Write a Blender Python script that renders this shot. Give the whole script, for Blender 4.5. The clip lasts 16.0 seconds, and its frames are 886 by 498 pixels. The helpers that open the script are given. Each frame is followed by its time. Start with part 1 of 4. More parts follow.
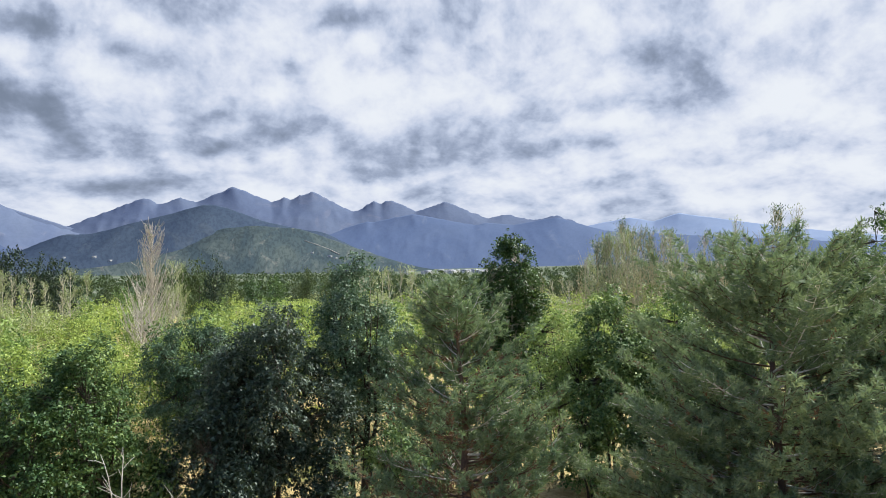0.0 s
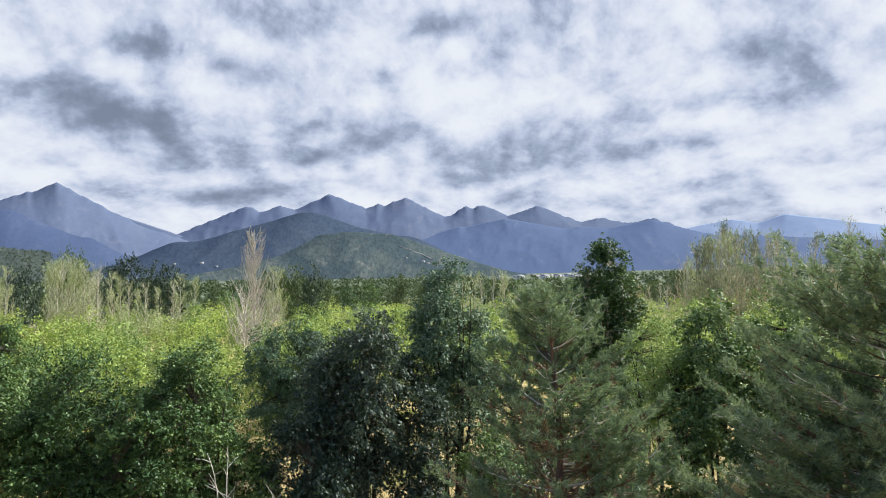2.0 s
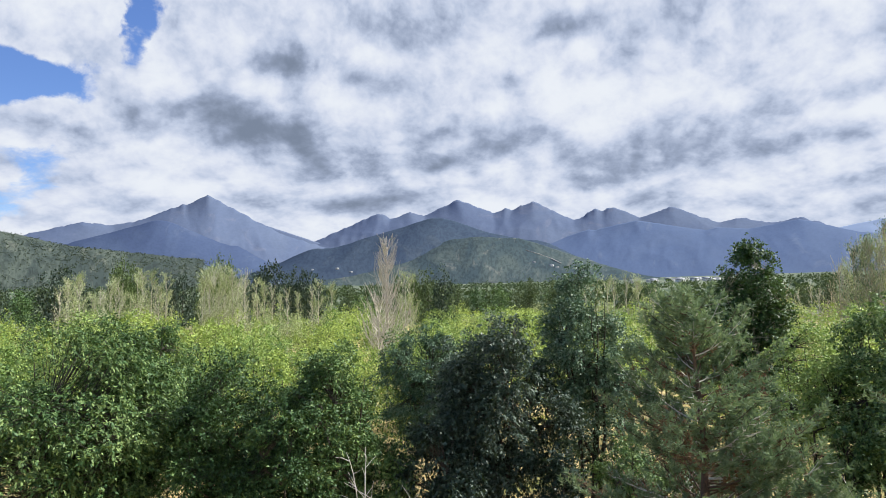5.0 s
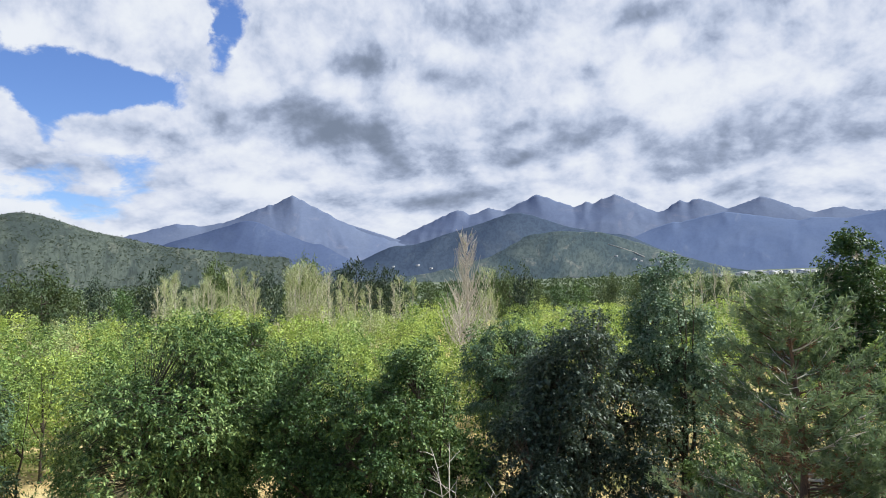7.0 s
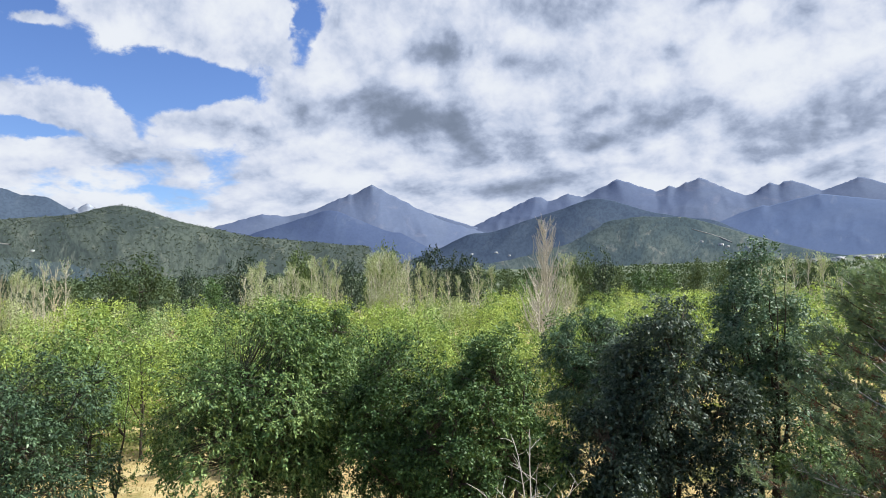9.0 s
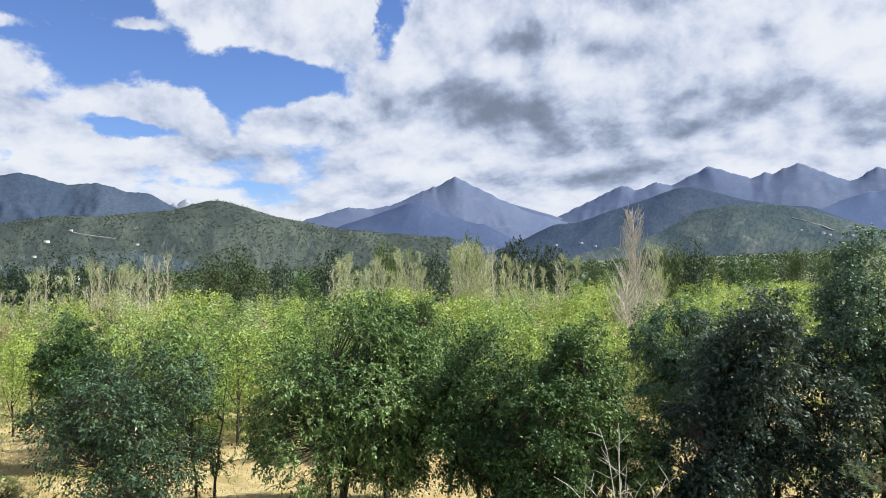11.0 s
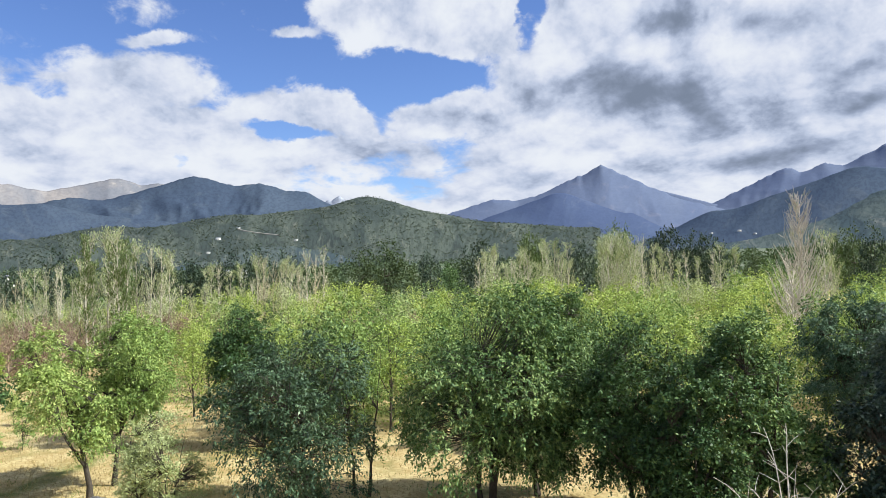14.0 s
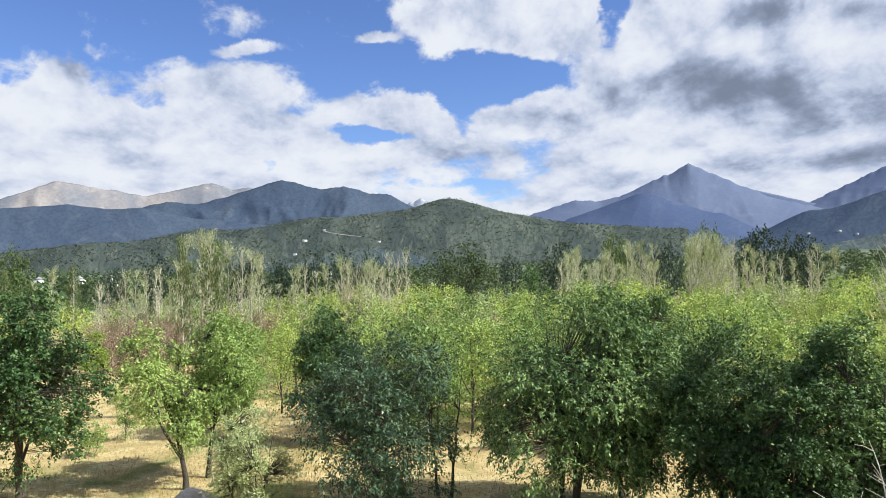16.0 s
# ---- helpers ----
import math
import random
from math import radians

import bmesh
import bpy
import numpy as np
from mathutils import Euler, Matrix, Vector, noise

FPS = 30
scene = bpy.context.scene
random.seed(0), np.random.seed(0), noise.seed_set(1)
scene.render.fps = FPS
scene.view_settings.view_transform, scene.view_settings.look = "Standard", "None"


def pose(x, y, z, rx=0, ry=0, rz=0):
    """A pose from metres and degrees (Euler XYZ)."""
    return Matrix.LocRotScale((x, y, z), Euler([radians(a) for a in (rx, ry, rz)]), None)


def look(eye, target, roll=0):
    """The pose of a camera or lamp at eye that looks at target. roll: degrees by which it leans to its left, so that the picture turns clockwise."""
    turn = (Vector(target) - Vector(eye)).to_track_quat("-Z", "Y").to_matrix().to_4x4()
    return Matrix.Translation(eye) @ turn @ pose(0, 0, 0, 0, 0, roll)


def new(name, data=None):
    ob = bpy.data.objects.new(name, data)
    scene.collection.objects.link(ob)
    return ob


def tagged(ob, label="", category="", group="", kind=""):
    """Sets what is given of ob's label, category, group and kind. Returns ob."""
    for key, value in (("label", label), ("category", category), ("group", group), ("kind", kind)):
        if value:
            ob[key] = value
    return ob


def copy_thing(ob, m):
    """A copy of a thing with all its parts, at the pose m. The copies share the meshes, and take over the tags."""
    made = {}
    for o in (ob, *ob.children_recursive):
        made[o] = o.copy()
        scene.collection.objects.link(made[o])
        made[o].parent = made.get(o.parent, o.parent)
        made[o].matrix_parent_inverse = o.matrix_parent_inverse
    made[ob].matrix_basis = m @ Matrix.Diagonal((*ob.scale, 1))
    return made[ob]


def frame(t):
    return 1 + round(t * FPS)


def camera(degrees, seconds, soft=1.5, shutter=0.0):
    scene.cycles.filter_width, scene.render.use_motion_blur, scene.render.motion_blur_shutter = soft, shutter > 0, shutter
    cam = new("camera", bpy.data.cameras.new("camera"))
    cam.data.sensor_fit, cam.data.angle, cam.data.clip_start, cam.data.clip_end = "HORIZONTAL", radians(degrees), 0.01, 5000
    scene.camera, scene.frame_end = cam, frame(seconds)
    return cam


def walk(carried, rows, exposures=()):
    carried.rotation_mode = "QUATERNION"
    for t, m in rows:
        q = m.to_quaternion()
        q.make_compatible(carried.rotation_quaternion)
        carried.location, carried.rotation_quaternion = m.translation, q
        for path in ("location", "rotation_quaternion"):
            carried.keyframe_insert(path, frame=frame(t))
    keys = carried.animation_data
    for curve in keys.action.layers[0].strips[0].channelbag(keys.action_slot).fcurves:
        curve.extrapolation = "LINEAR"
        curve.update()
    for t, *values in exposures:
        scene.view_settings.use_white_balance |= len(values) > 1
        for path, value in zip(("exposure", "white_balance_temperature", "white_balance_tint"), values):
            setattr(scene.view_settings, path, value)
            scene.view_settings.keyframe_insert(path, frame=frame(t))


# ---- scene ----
cam = camera(63.45, 16.0, 0.9)
EYE = 6.0
# seconds, x, y, z, tilt, roll, yaw: a slow pan to the left on a raised stand
PATH = [
    (0.0, -0.000, 0.000, 6.000, 93.60, 1.30, 0.08),
    (0.5, -0.001, 0.016, 6.000, 93.83, 1.36, 1.84),
    (1.0, -0.002, 0.034, 6.006, 94.00, 1.38, 3.77),
    (1.5, -0.003, 0.054, 6.019, 94.06, 1.27, 5.62),
    (2.0, -0.015, 0.074, 6.030, 94.13, 1.18, 7.44),
    (2.5, -0.029, 0.094, 6.040, 94.20, 1.07, 9.20),
    (3.0, -0.042, 0.113, 6.042, 94.31, 0.93, 10.79),
    (3.5, -0.061, 0.132, 6.038, 94.46, 0.87, 12.46),
    (4.0, -0.081, 0.149, 6.034, 94.59, 0.93, 14.25),
    (6.5, -0.150, 0.214, 6.009, 94.56, 1.33, 22.48),
    (7.0, -0.157, 0.228, 6.006, 94.49, 1.43, 24.07),
    (7.5, -0.159, 0.239, 6.004, 94.35, 1.52, 25.64),
    (8.0, -0.161, 0.242, 5.999, 94.16, 1.63, 27.22),
    (8.5, -0.165, 0.243, 5.999, 93.89, 1.59, 28.78),
    (11.0, -0.208, 0.237, 6.014, 93.13, 1.50, 37.03),
    (11.5, -0.215, 0.241, 6.019, 93.09, 1.62, 38.96),
    (12.0, -0.220, 0.245, 6.017, 93.03, 1.71, 40.99),
    (12.5, -0.226, 0.246, 6.017, 92.94, 1.83, 43.01),
    (13.0, -0.238, 0.242, 6.021, 92.86, 1.84, 44.98),
    (13.5, -0.244, 0.243, 6.023, 92.78, 1.84, 46.85),
    (14.0, -0.242, 0.243, 6.020, 92.79, 1.80, 48.62),
    (14.5, -0.239, 0.241, 6.021, 92.83, 1.72, 50.29),
    (15.0, -0.241, 0.239, 6.024, 92.91, 1.66, 51.90),
    (15.5, -0.252, 0.241, 6.026, 93.00, 1.62, 53.51),
    (16.0, -0.277, 0.246, 6.024, 93.10, 1.52, 55.10),
]
walk(cam, [(t, pose(x, y, z, rx, ry, rz)) for t, x, y, z, rx, ry, rz in PATH],
     [(0.0, 0.6, 6200, 7), (16.0, 0.6, 6200, 7)])


# ---- world, sun, exposure ----
SUN_AZ, SUN_EL = 50.0, 42.0
world = bpy.data.worlds.new("sky")
scene.world = world
world.use_nodes = True


class Graph:
    """Short hand for node trees."""

    def __init__(self, tree):
        self.tree = tree
        tree.nodes.clear()

    def node(self, kind, settings=None, **links):
        n = self.tree.nodes.new(kind)
        settings = settings or {}
        if "operation" in settings:
            n.operation = settings["operation"]
        if "use_clamp" in settings:
            n.use_clamp = settings["use_clamp"]
        if "interpolation_type" in settings:
            n.interpolation_type = settings["interpolation_type"]
        if "data_type" in settings:
            n.data_type = settings["data_type"]
        for k, v in links.items():
            key = int(k[1:]) if k[0] == "i" and k[1:].isdigit() else k.replace("_", " ")
            s = n.inputs[key]
            if isinstance(v, bpy.types.NodeSocket):
                self.tree.links.new(v, s)
            else:
                s.default_value = v
        return n

    def math(self, op, a, b=0.0, c=0.0, clamp=False):
        return self.node("ShaderNodeMath", {"operation": op, "use_clamp": clamp}, i0=a, i1=b, i2=c).outputs[0]

    def vec(self, op, a, b=(0, 0, 0), c=(0, 0, 0)):
        n = self.node("ShaderNodeVectorMath", {"operation": op}, i0=a, i1=b)
        if op == "MULTIPLY_ADD":
            n.inputs[2].default_value = c
        return n.outputs["Value"] if op in ("LENGTH", "DOT_PRODUCT") else n.outputs[0]

    def smooth(self, v, a, b, lo=0.0, hi=1.0):
        return self.node("ShaderNodeMapRange", {"interpolation_type": "SMOOTHSTEP"}, Value=v, From_Min=a, From_Max=b,
                         To_Min=lo, To_Max=hi).outputs[0]

    def mix(self, f, a, b):
        n = self.node("ShaderNodeMix", {"data_type": "RGBA"}, i0=f, i6=a, i7=b)
        return n.outputs[2]

    def noise(self, vector, scale, detail=4.0, rough=0.55, dist=0.0):
        args = {"Scale": scale, "Detail": detail, "Roughness": rough, "Distortion": dist}
        if vector is not None:
            args["Vector"] = vector
        return self.node("ShaderNodeTexNoise", None, **args).outputs[0]


def build_sky():
    """A bank of grey cloud to the west, broken cumulus with blue gaps to the east."""
    g = Graph(world.node_tree)
    d = g.node("ShaderNodeTexCoord").outputs["Generated"]
    xyz = g.node("ShaderNodeSeparateXYZ", None, Vector=d)
    az = g.math("MULTIPLY", g.math("ARCTAN2", xyz.outputs[0], xyz.outputs[1]), 57.2958)
    el = g.math("MULTIPLY", g.math("ARCSINE", xyz.outputs[2]), 57.2958)
    # clouds flatten towards the horizon
    deep = g.math("MULTIPLY", g.math("LOGARITHM", g.math("ADD", g.math("MAXIMUM", el, -4.0), 7.0), 2.718), 28.0)
    plane = g.node("ShaderNodeCombineXYZ", None, X=az, Y=deep).outputs[0]
    warp = g.node("ShaderNodeTexNoise", None, Vector=plane, Scale=0.13, Detail=6.0, Roughness=0.58).outputs[1]
    uv = g.node("ShaderNodeCombineXYZ", None, X=az, Y=el).outputs[0]
    uv = g.vec("ADD", uv, g.vec("MULTIPLY_ADD", warp, (7.5, 4.6, 0), (-3.75, -2.3, 0)))

    def blobs(lists, start, weight=1.0):
        total = start
        for a, e, w, h, s in [b for part_list in lists for b in part_list]:
            q = g.vec("MULTIPLY_ADD", uv, (1 / w, 1 / h, 0), (-a / w, -e / h, 0))
            total = g.math("ADD", total, g.smooth(g.vec("LENGTH", q), 1.6, 0.2, 0.0, s * weight))
        return total

    def billow(shift):
        """Heaped, rounded masses at two scales."""
        where = g.vec("ADD", plane, shift)
        bent = g.vec("ADD", where, g.vec("MULTIPLY_ADD", g.node("ShaderNodeTexNoise", None, Vector=where, Scale=0.3, Detail=4.0).outputs[1],
                                         (3.4, 3.4, 0), (-1.7, -1.7, 0)))
        v = g.node("ShaderNodeTexVoronoi", None, Vector=bent, Scale=0.17, Detail=4.0, Roughness=0.6)
        v.feature, v.normalize = "SMOOTH_F1", True
        v.inputs["Smoothness"].default_value = 0.7
        heap = g.math("MULTIPLY_ADD", v.outputs[0], -1.4, 0.9)
        return g.math("MULTIPLY_ADD", g.noise(where, 0.11, 8.0, 0.57, 0.2), 1.3, g.math("MULTIPLY", heap, 0.85))

    # the cumulus, and the openings to the blue
    white = [(-49.7, 20.2, 7.9, 2.3, 1.6), (-54.2, 21.2, 3.7, 2.1, 1.4), (-60.2, 20.0, 1.8, 0.6, 1.3), (-69.8, 18.6, 2.6, 0.5, 1.2), (-82.7, 15.3,
        3.5, 2.1, 1.5), (-71.8, 15.8, 5.6, 1.9, 1.4), (-57.6, 14.4, 4.2, 1.8, 1.4), (-62.6, 13.3, 3.3, 1.9, 1.1), (-84.8, 12.2, 6.5, 2.3, 1.5),
        (-75.9, 12.9, 10.2, 2.1, 1.4), (-79.8, 10.4, 12.1, 2.3, 1.3), (-64.9, 10.0, 7.0, 2.3, 1.3), (-54.5, 11.0, 5.6, 2.3, 1.3), (-48.1, 13.4, 4.4,
        1.6, 1.1)]
    blue = [(-68.4, 9.9, 1.0, 1.1, -1.2), (-60.6, 11.9, 3.3, 0.7, -1.3), (-48.3, 6.6, 3.7, 0.6, -0.5), (-41.0, 19.6, 1.2, 2.8, -1.2), (-52.5, 16.4,
        5.1, 1.3, -0.9), (-53.1, 13.2, 1.2, 1.6, -0.7), (-77.8, 14.6, 2.8, 0.7, -0.6), (-40.4, 21.6, 2.0, 2.8, -1.2), (-50.8, 15.9, 6.0, 1.7, -1.3),
        (-53.1, 7.6, 5.1, 0.6, -0.25), (31.2, 15.8, 2.6, 1.4, -0.9), (32.4, 18.7, 1.9, 0.9, -1.0), (20.7, 15.1, 1.9, 1.4, -0.3)]
    grey_left = [(-38.5, 13.5, 6.0, 1.4, 0.6), (-45.0, 12.5, 2.8, 0.8, 0.55), (-30.4, 13.4, 7.0, 1.9, 0.45), (-25.8, 10.9, 5.6, 1.2, 0.45), (-31.7,
        18.7, 3.7, 1.3, 0.35), (-46.5, 18.8, 4.7, 1.0, 0.3), (-82.4, 14.2, 2.8, 1.0, 0.35), (-77.5, 11.7, 7.0, 0.7, 0.35), (-51.4, 9.8, 4.2, 1.0,
        0.3), (-40.8, 8.6, 7.0, 1.4, 0.22), (-70.1, 12.3, 2.8, 0.7, 0.2)]
    grey_mid = [(-19.5, 21.1, 4.0, 1.9, 0.85), (-10.8, 17.7, 2.2, 1.2, 0.9), (-32.4, 22.4, 2.8, 1.2, 0.4), (-30.2, 19.2, 2.0, 0.8, 0.5), (-37.4, 15.2,
        7.0, 1.5, 0.4), (-40.6, 13.4, 2.2, 0.7, 0.5), (-46.7, 12.7, 3.3, 0.7, 0.4), (-28.9, 15.1, 8.4, 2.1, 0.3), (-20.3, 11.1, 6.0, 1.4, 0.45),
        (-5.9, 9.8, 2.8, 0.8, 0.5), (-44.5, 10.1, 4.7, 0.8, 0.25), (1.4, 12.0, 9.3, 1.9, 0.35), (-7.0, 21.7, 2.0, 1.0, 0.7)]
    grey_right = [(-30.0, 19.1, 2.8, 1.3, 0.6), (-21.3, 18.2, 3.3, 0.8, 0.45), (-21.3, 11.0, 5.1, 1.8, 0.55), (-29.2, 13.0, 4.2, 1.9, 0.4), (-6.4,
        9.9, 2.8, 1.0, 0.45), (-12.6, 14.1, 7.0, 1.6, 0.3), (3.2, 11.5, 8.4, 1.8, 0.35), (4.3, 19.4, 3.7, 1.8, 0.45), (18.3, 15.8, 4.2, 2.6, 0.6),
        (16.5, 11.5, 5.6, 1.2, 0.2), (29.8, 8.0, 6.0, 2.8, 0.35), (-28.8, 8.1, 9.3, 1.0, 0.35), (-0.9, 13.7, 3.7, 0.9, 0.25)]
    bright = [(-26.7, 15.4, 5.1, 1.4, -0.35), (27.4, 10.3, 7.4, 2.6, -0.45), (28.5, 17.5, 6.0, 2.8, -0.3), (10.6, 16.5, 4.2, 3.7, -0.3), (-27.4, 7.0,
        2.1, 0.7, -0.5), (-3.7, 9.2, 1.4, 0.7, -0.4), (-25.6, 10.7, 1.0, 0.6, -0.4), (-3.5, 17.4, 4.7, 1.9, -0.3), (9.9, 9.6, 4.2, 0.7, -0.25),
        (-37.4, 17.3, 6.5, 1.0, -0.45), (-24.9, 10.4, 1.9, 1.0, -0.35), (-45.0, 19.0, 5.6, 1.4, -0.3)]
    here = billow((0, 0, 0))
    above = billow((1.0, 2.2, 0))
    streak = g.noise(g.vec("MULTIPLY", plane, (0.7, 1.0, 0)), 0.5, 8.0, 0.62, 0.6)
    base = g.math("ADD", g.smooth(az, -52.0, -36.0, -0.62, 1.9), g.smooth(el, 11.0, 5.5, 0.0, 1.3))
    cover = blobs((white, blue), base)
    cover = g.math("MULTIPLY_ADD", g.math("SUBTRACT", here, 0.86), 1.9, cover)
    cover = g.math("MULTIPLY_ADD", g.math("SUBTRACT", streak, 0.5), 1.5, cover)
    cover = g.smooth(cover, 0.05, 0.75)
    # undersides are grey where more cloud lies above, tops white
    shade = blobs((grey_left, grey_mid, grey_right, bright), g.smooth(az, -60.0, -30.0, 0.26, 0.42), 0.58)
    shade = g.math("MULTIPLY_ADD", g.math("SUBTRACT", above, here), 2.0, shade)
    shade = g.math("MULTIPLY_ADD", g.math("SUBTRACT", streak, 0.5), 0.5, shade)
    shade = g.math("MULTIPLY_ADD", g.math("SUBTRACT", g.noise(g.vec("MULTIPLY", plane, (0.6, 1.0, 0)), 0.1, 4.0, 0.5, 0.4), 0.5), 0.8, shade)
    shade = g.math("MULTIPLY_ADD", g.math("SUBTRACT", here, 0.8), -0.35, shade)
    shade = g.smooth(shade, -0.35, 1.55)
    ramp = g.node("ShaderNodeValToRGB", None, Fac=shade)
    e = ramp.color_ramp.elements
    e[0].position, e[0].color = 0.0, (0.95, 0.95, 0.99, 1)
    e[1].position, e[1].color = 1.0, (0.23, 0.27, 0.36, 1)
    for p, c in ((0.25, (0.79, 0.81, 0.92, 1)), (0.5, (0.6, 0.65, 0.8, 1)), (0.75, (0.39, 0.44, 0.58, 1))):
        e.new(p).color = c
    sky = g.node("ShaderNodeTexSky")
    sky.sky_type, sky.sun_disc, sky.altitude, sky.ozone_density = "NISHITA", False, 900.0, 3.0
    sky.dust_density = 0.3
    sky.sun_elevation, sky.sun_rotation = radians(SUN_EL), radians(SUN_AZ)
    blue_sky = g.node("ShaderNodeHueSaturation", None, Color=sky.outputs[0], Saturation=1.12, Value=1.1, Hue=0.515)
    clear = g.node("ShaderNodeBackground", None, Color=blue_sky.outputs[0], Strength=0.1)
    cloud = g.node("ShaderNodeBackground", None, Color=ramp.outputs[0], Strength=0.6)
    both = g.node("ShaderNodeMixShader", None, i0=cover, i1=clear.outputs[0], i2=cloud.outputs[0])
    g.node("ShaderNodeOutputWorld", None, Surface=both.outputs[0])


build_sky()
sun = new("sun", bpy.data.lights.new("sun", "SUN"))
sun.data.energy, sun.data.angle, sun.data.color = 5.0, radians(0.6), (1.0, 0.95, 0.85)
sa, se = radians(SUN_AZ), radians(SUN_EL)
sun.matrix_world = look((math.sin(sa) * math.cos(se) * 100, math.cos(sa) * math.cos(se) * 100, math.sin(se) * 100), (0, 0, 0))


# ---- materials ----
def material(name):
    m = bpy.data.materials.new(name)
    m.use_nodes = True
    return m, Graph(m.node_tree)


def leaf_material(name, dark, mid, light, gloss=0.45, through_light=0.35, spread=0.5):
    """Foliage: hue varies leaf by leaf and tree by tree; part of the light passes through the blade."""
    m, g = material(name)
    isl = g.node("ShaderNodeNewGeometry").outputs["Random Per Island"]
    obj = g.node("ShaderNodeObjectInfo").outputs["Random"]
    pos = g.node("ShaderNodeNewGeometry").outputs["Position"]
    big = g.noise(pos, 0.9, 2.0)
    f = g.math("ADD", g.math("MULTIPLY", isl, 0.55), g.math("MULTIPLY", obj, spread))
    f = g.math("ADD", f, g.math("MULTIPLY_ADD", big, 0.8, -0.4 + 0.22 - 0.5 * spread), clamp=True)
    ramp = g.node("ShaderNodeValToRGB", None, Fac=f)
    e = ramp.color_ramp.elements
    e[0].position, e[0].color = 0.0, (*dark, 1)
    e[1].position, e[1].color = 1.0, (*light, 1)
    e.new(0.5).color = (*mid, 1)
    b = g.node("ShaderNodeBsdfPrincipled", None, Base_Color=ramp.outputs[0], Roughness=gloss + 0.12, Specular_IOR_Level=0.3)
    t = g.node("ShaderNodeBsdfTranslucent", None, Color=g.mix(0.35, ramp.outputs[0], (0.2, 0.26, 0.02, 1)))
    s = g.node("ShaderNodeMixShader", None, i0=through_light * 0.65, i1=b.outputs[0], i2=t.outputs[0])
    g.node("ShaderNodeOutputMaterial", None, Surface=s.outputs[0])
    return m


def rough_material(name, a, b, scale, rough=0.9, bump=0.3, third=None, stretch=(1, 1, 1), bump_scale=4.0):
    """Bark, stone, earth: two or three tones broken up at two scales, with relief."""
    m, g = material(name)
    pos = g.vec("MULTIPLY", g.node("ShaderNodeNewGeometry").outputs["Position"], stretch)
    n1, n2 = g.noise(pos, scale, 6.0, 0.6), g.noise(pos, scale * 7.3, 5.0, 0.6)
    f = g.smooth(g.math("MULTIPLY_ADD", n2, 0.5, g.math("MULTIPLY", n1, 0.5)), 0.36, 0.64)
    col = g.mix(f, (*a, 1), (*b, 1))
    if third:
        col = g.mix(g.smooth(g.noise(pos, scale * 0.31, 4.0, 0.6, 0.4), 0.46, 0.62), col, (*third, 1))
    p = g.node("ShaderNodeBsdfPrincipled", None, Base_Color=col, Roughness=rough)
    if bump:
        bn = g.node("ShaderNodeBump", None, Strength=bump, Distance=0.05, Height=g.noise(pos, scale * bump_scale, 5.0, 0.65))
        g.tree.links.new(bn.outputs[0], p.inputs["Normal"])
    g.node("ShaderNodeOutputMaterial", None, Surface=p.outputs[0])
    return m


LEAF_ASH = leaf_material("ash_leaves", (0.011, 0.027, 0.011), (0.068, 0.142, 0.046), (0.32, 0.43, 0.15), 0.45, 0.16)
LEAF_DARK = leaf_material("dark_leaves", (0.008, 0.019, 0.015), (0.026, 0.054, 0.041), (0.13, 0.175, 0.135), 0.42, 0.2)
LEAF_GREY = leaf_material("grey_green_leaves", (0.04, 0.09, 0.054), (0.125, 0.21, 0.125), (0.4, 0.5, 0.36), 0.4, 0.18)
LEAF_SILVER = leaf_material("silvery_ash_leaves", (0.028, 0.058, 0.034), (0.12, 0.2, 0.105), (0.46, 0.56, 0.38), 0.4, 0.18)
LEAF_LIGHT = leaf_material("light_leaves", (0.06, 0.12, 0.034), (0.24, 0.36, 0.1), (0.54, 0.64, 0.22), 0.45, 0.42)
LEAF_LIME = leaf_material("lime_leaves", (0.18, 0.26, 0.06), (0.39, 0.5, 0.12), (0.58, 0.66, 0.2), 0.5, 0.45, 0.5)
LEAF_POPLAR = leaf_material("poplar_leaves", (0.25, 0.31, 0.14), (0.42, 0.48, 0.24), (0.58, 0.62, 0.36), 0.5, 0.35)
LEAF_POPLAR_GREEN = leaf_material("green_poplar_leaves", (0.05, 0.085, 0.03), (0.1, 0.15, 0.05), (0.18, 0.23, 0.085), 0.5, 0.3)
LEAF_BIRCH = leaf_material("birch_leaves", (0.018, 0.045, 0.02), (0.08, 0.16, 0.055), (0.3, 0.41, 0.15), 0.42, 0.3)
LEAF_FAR = leaf_material("far_leaves", (0.034, 0.06, 0.034), (0.068, 0.104, 0.052), (0.13, 0.17, 0.082), 0.6, 0.25, 0.5)
# The haze before the far slope is mixed into these leaf tones.
LEAF_HILL = leaf_material("hillside_leaves", (0.055, 0.075, 0.066), (0.08, 0.102, 0.085), (0.115, 0.138, 0.11), 0.7, 0.3, 0.2)
LEAF_SHRUB = leaf_material("shrub_leaves", (0.19, 0.25, 0.09), (0.38, 0.45, 0.2), (0.58, 0.63, 0.34), 0.5, 0.5)
NEEDLES = leaf_material("pine_needles", (0.09, 0.155, 0.09), (0.205, 0.285, 0.165), (0.39, 0.46, 0.26), 0.5, 0.5)
DRY_NEEDLES = leaf_material("dry_needles", (0.13, 0.075, 0.045), (0.23, 0.135, 0.08), (0.34, 0.21, 0.13), 0.7, 0.1)
BARK = rough_material("brown_bark", (0.035, 0.028, 0.022), (0.09, 0.075, 0.06), 9.0, stretch=(1, 1, 0.25))
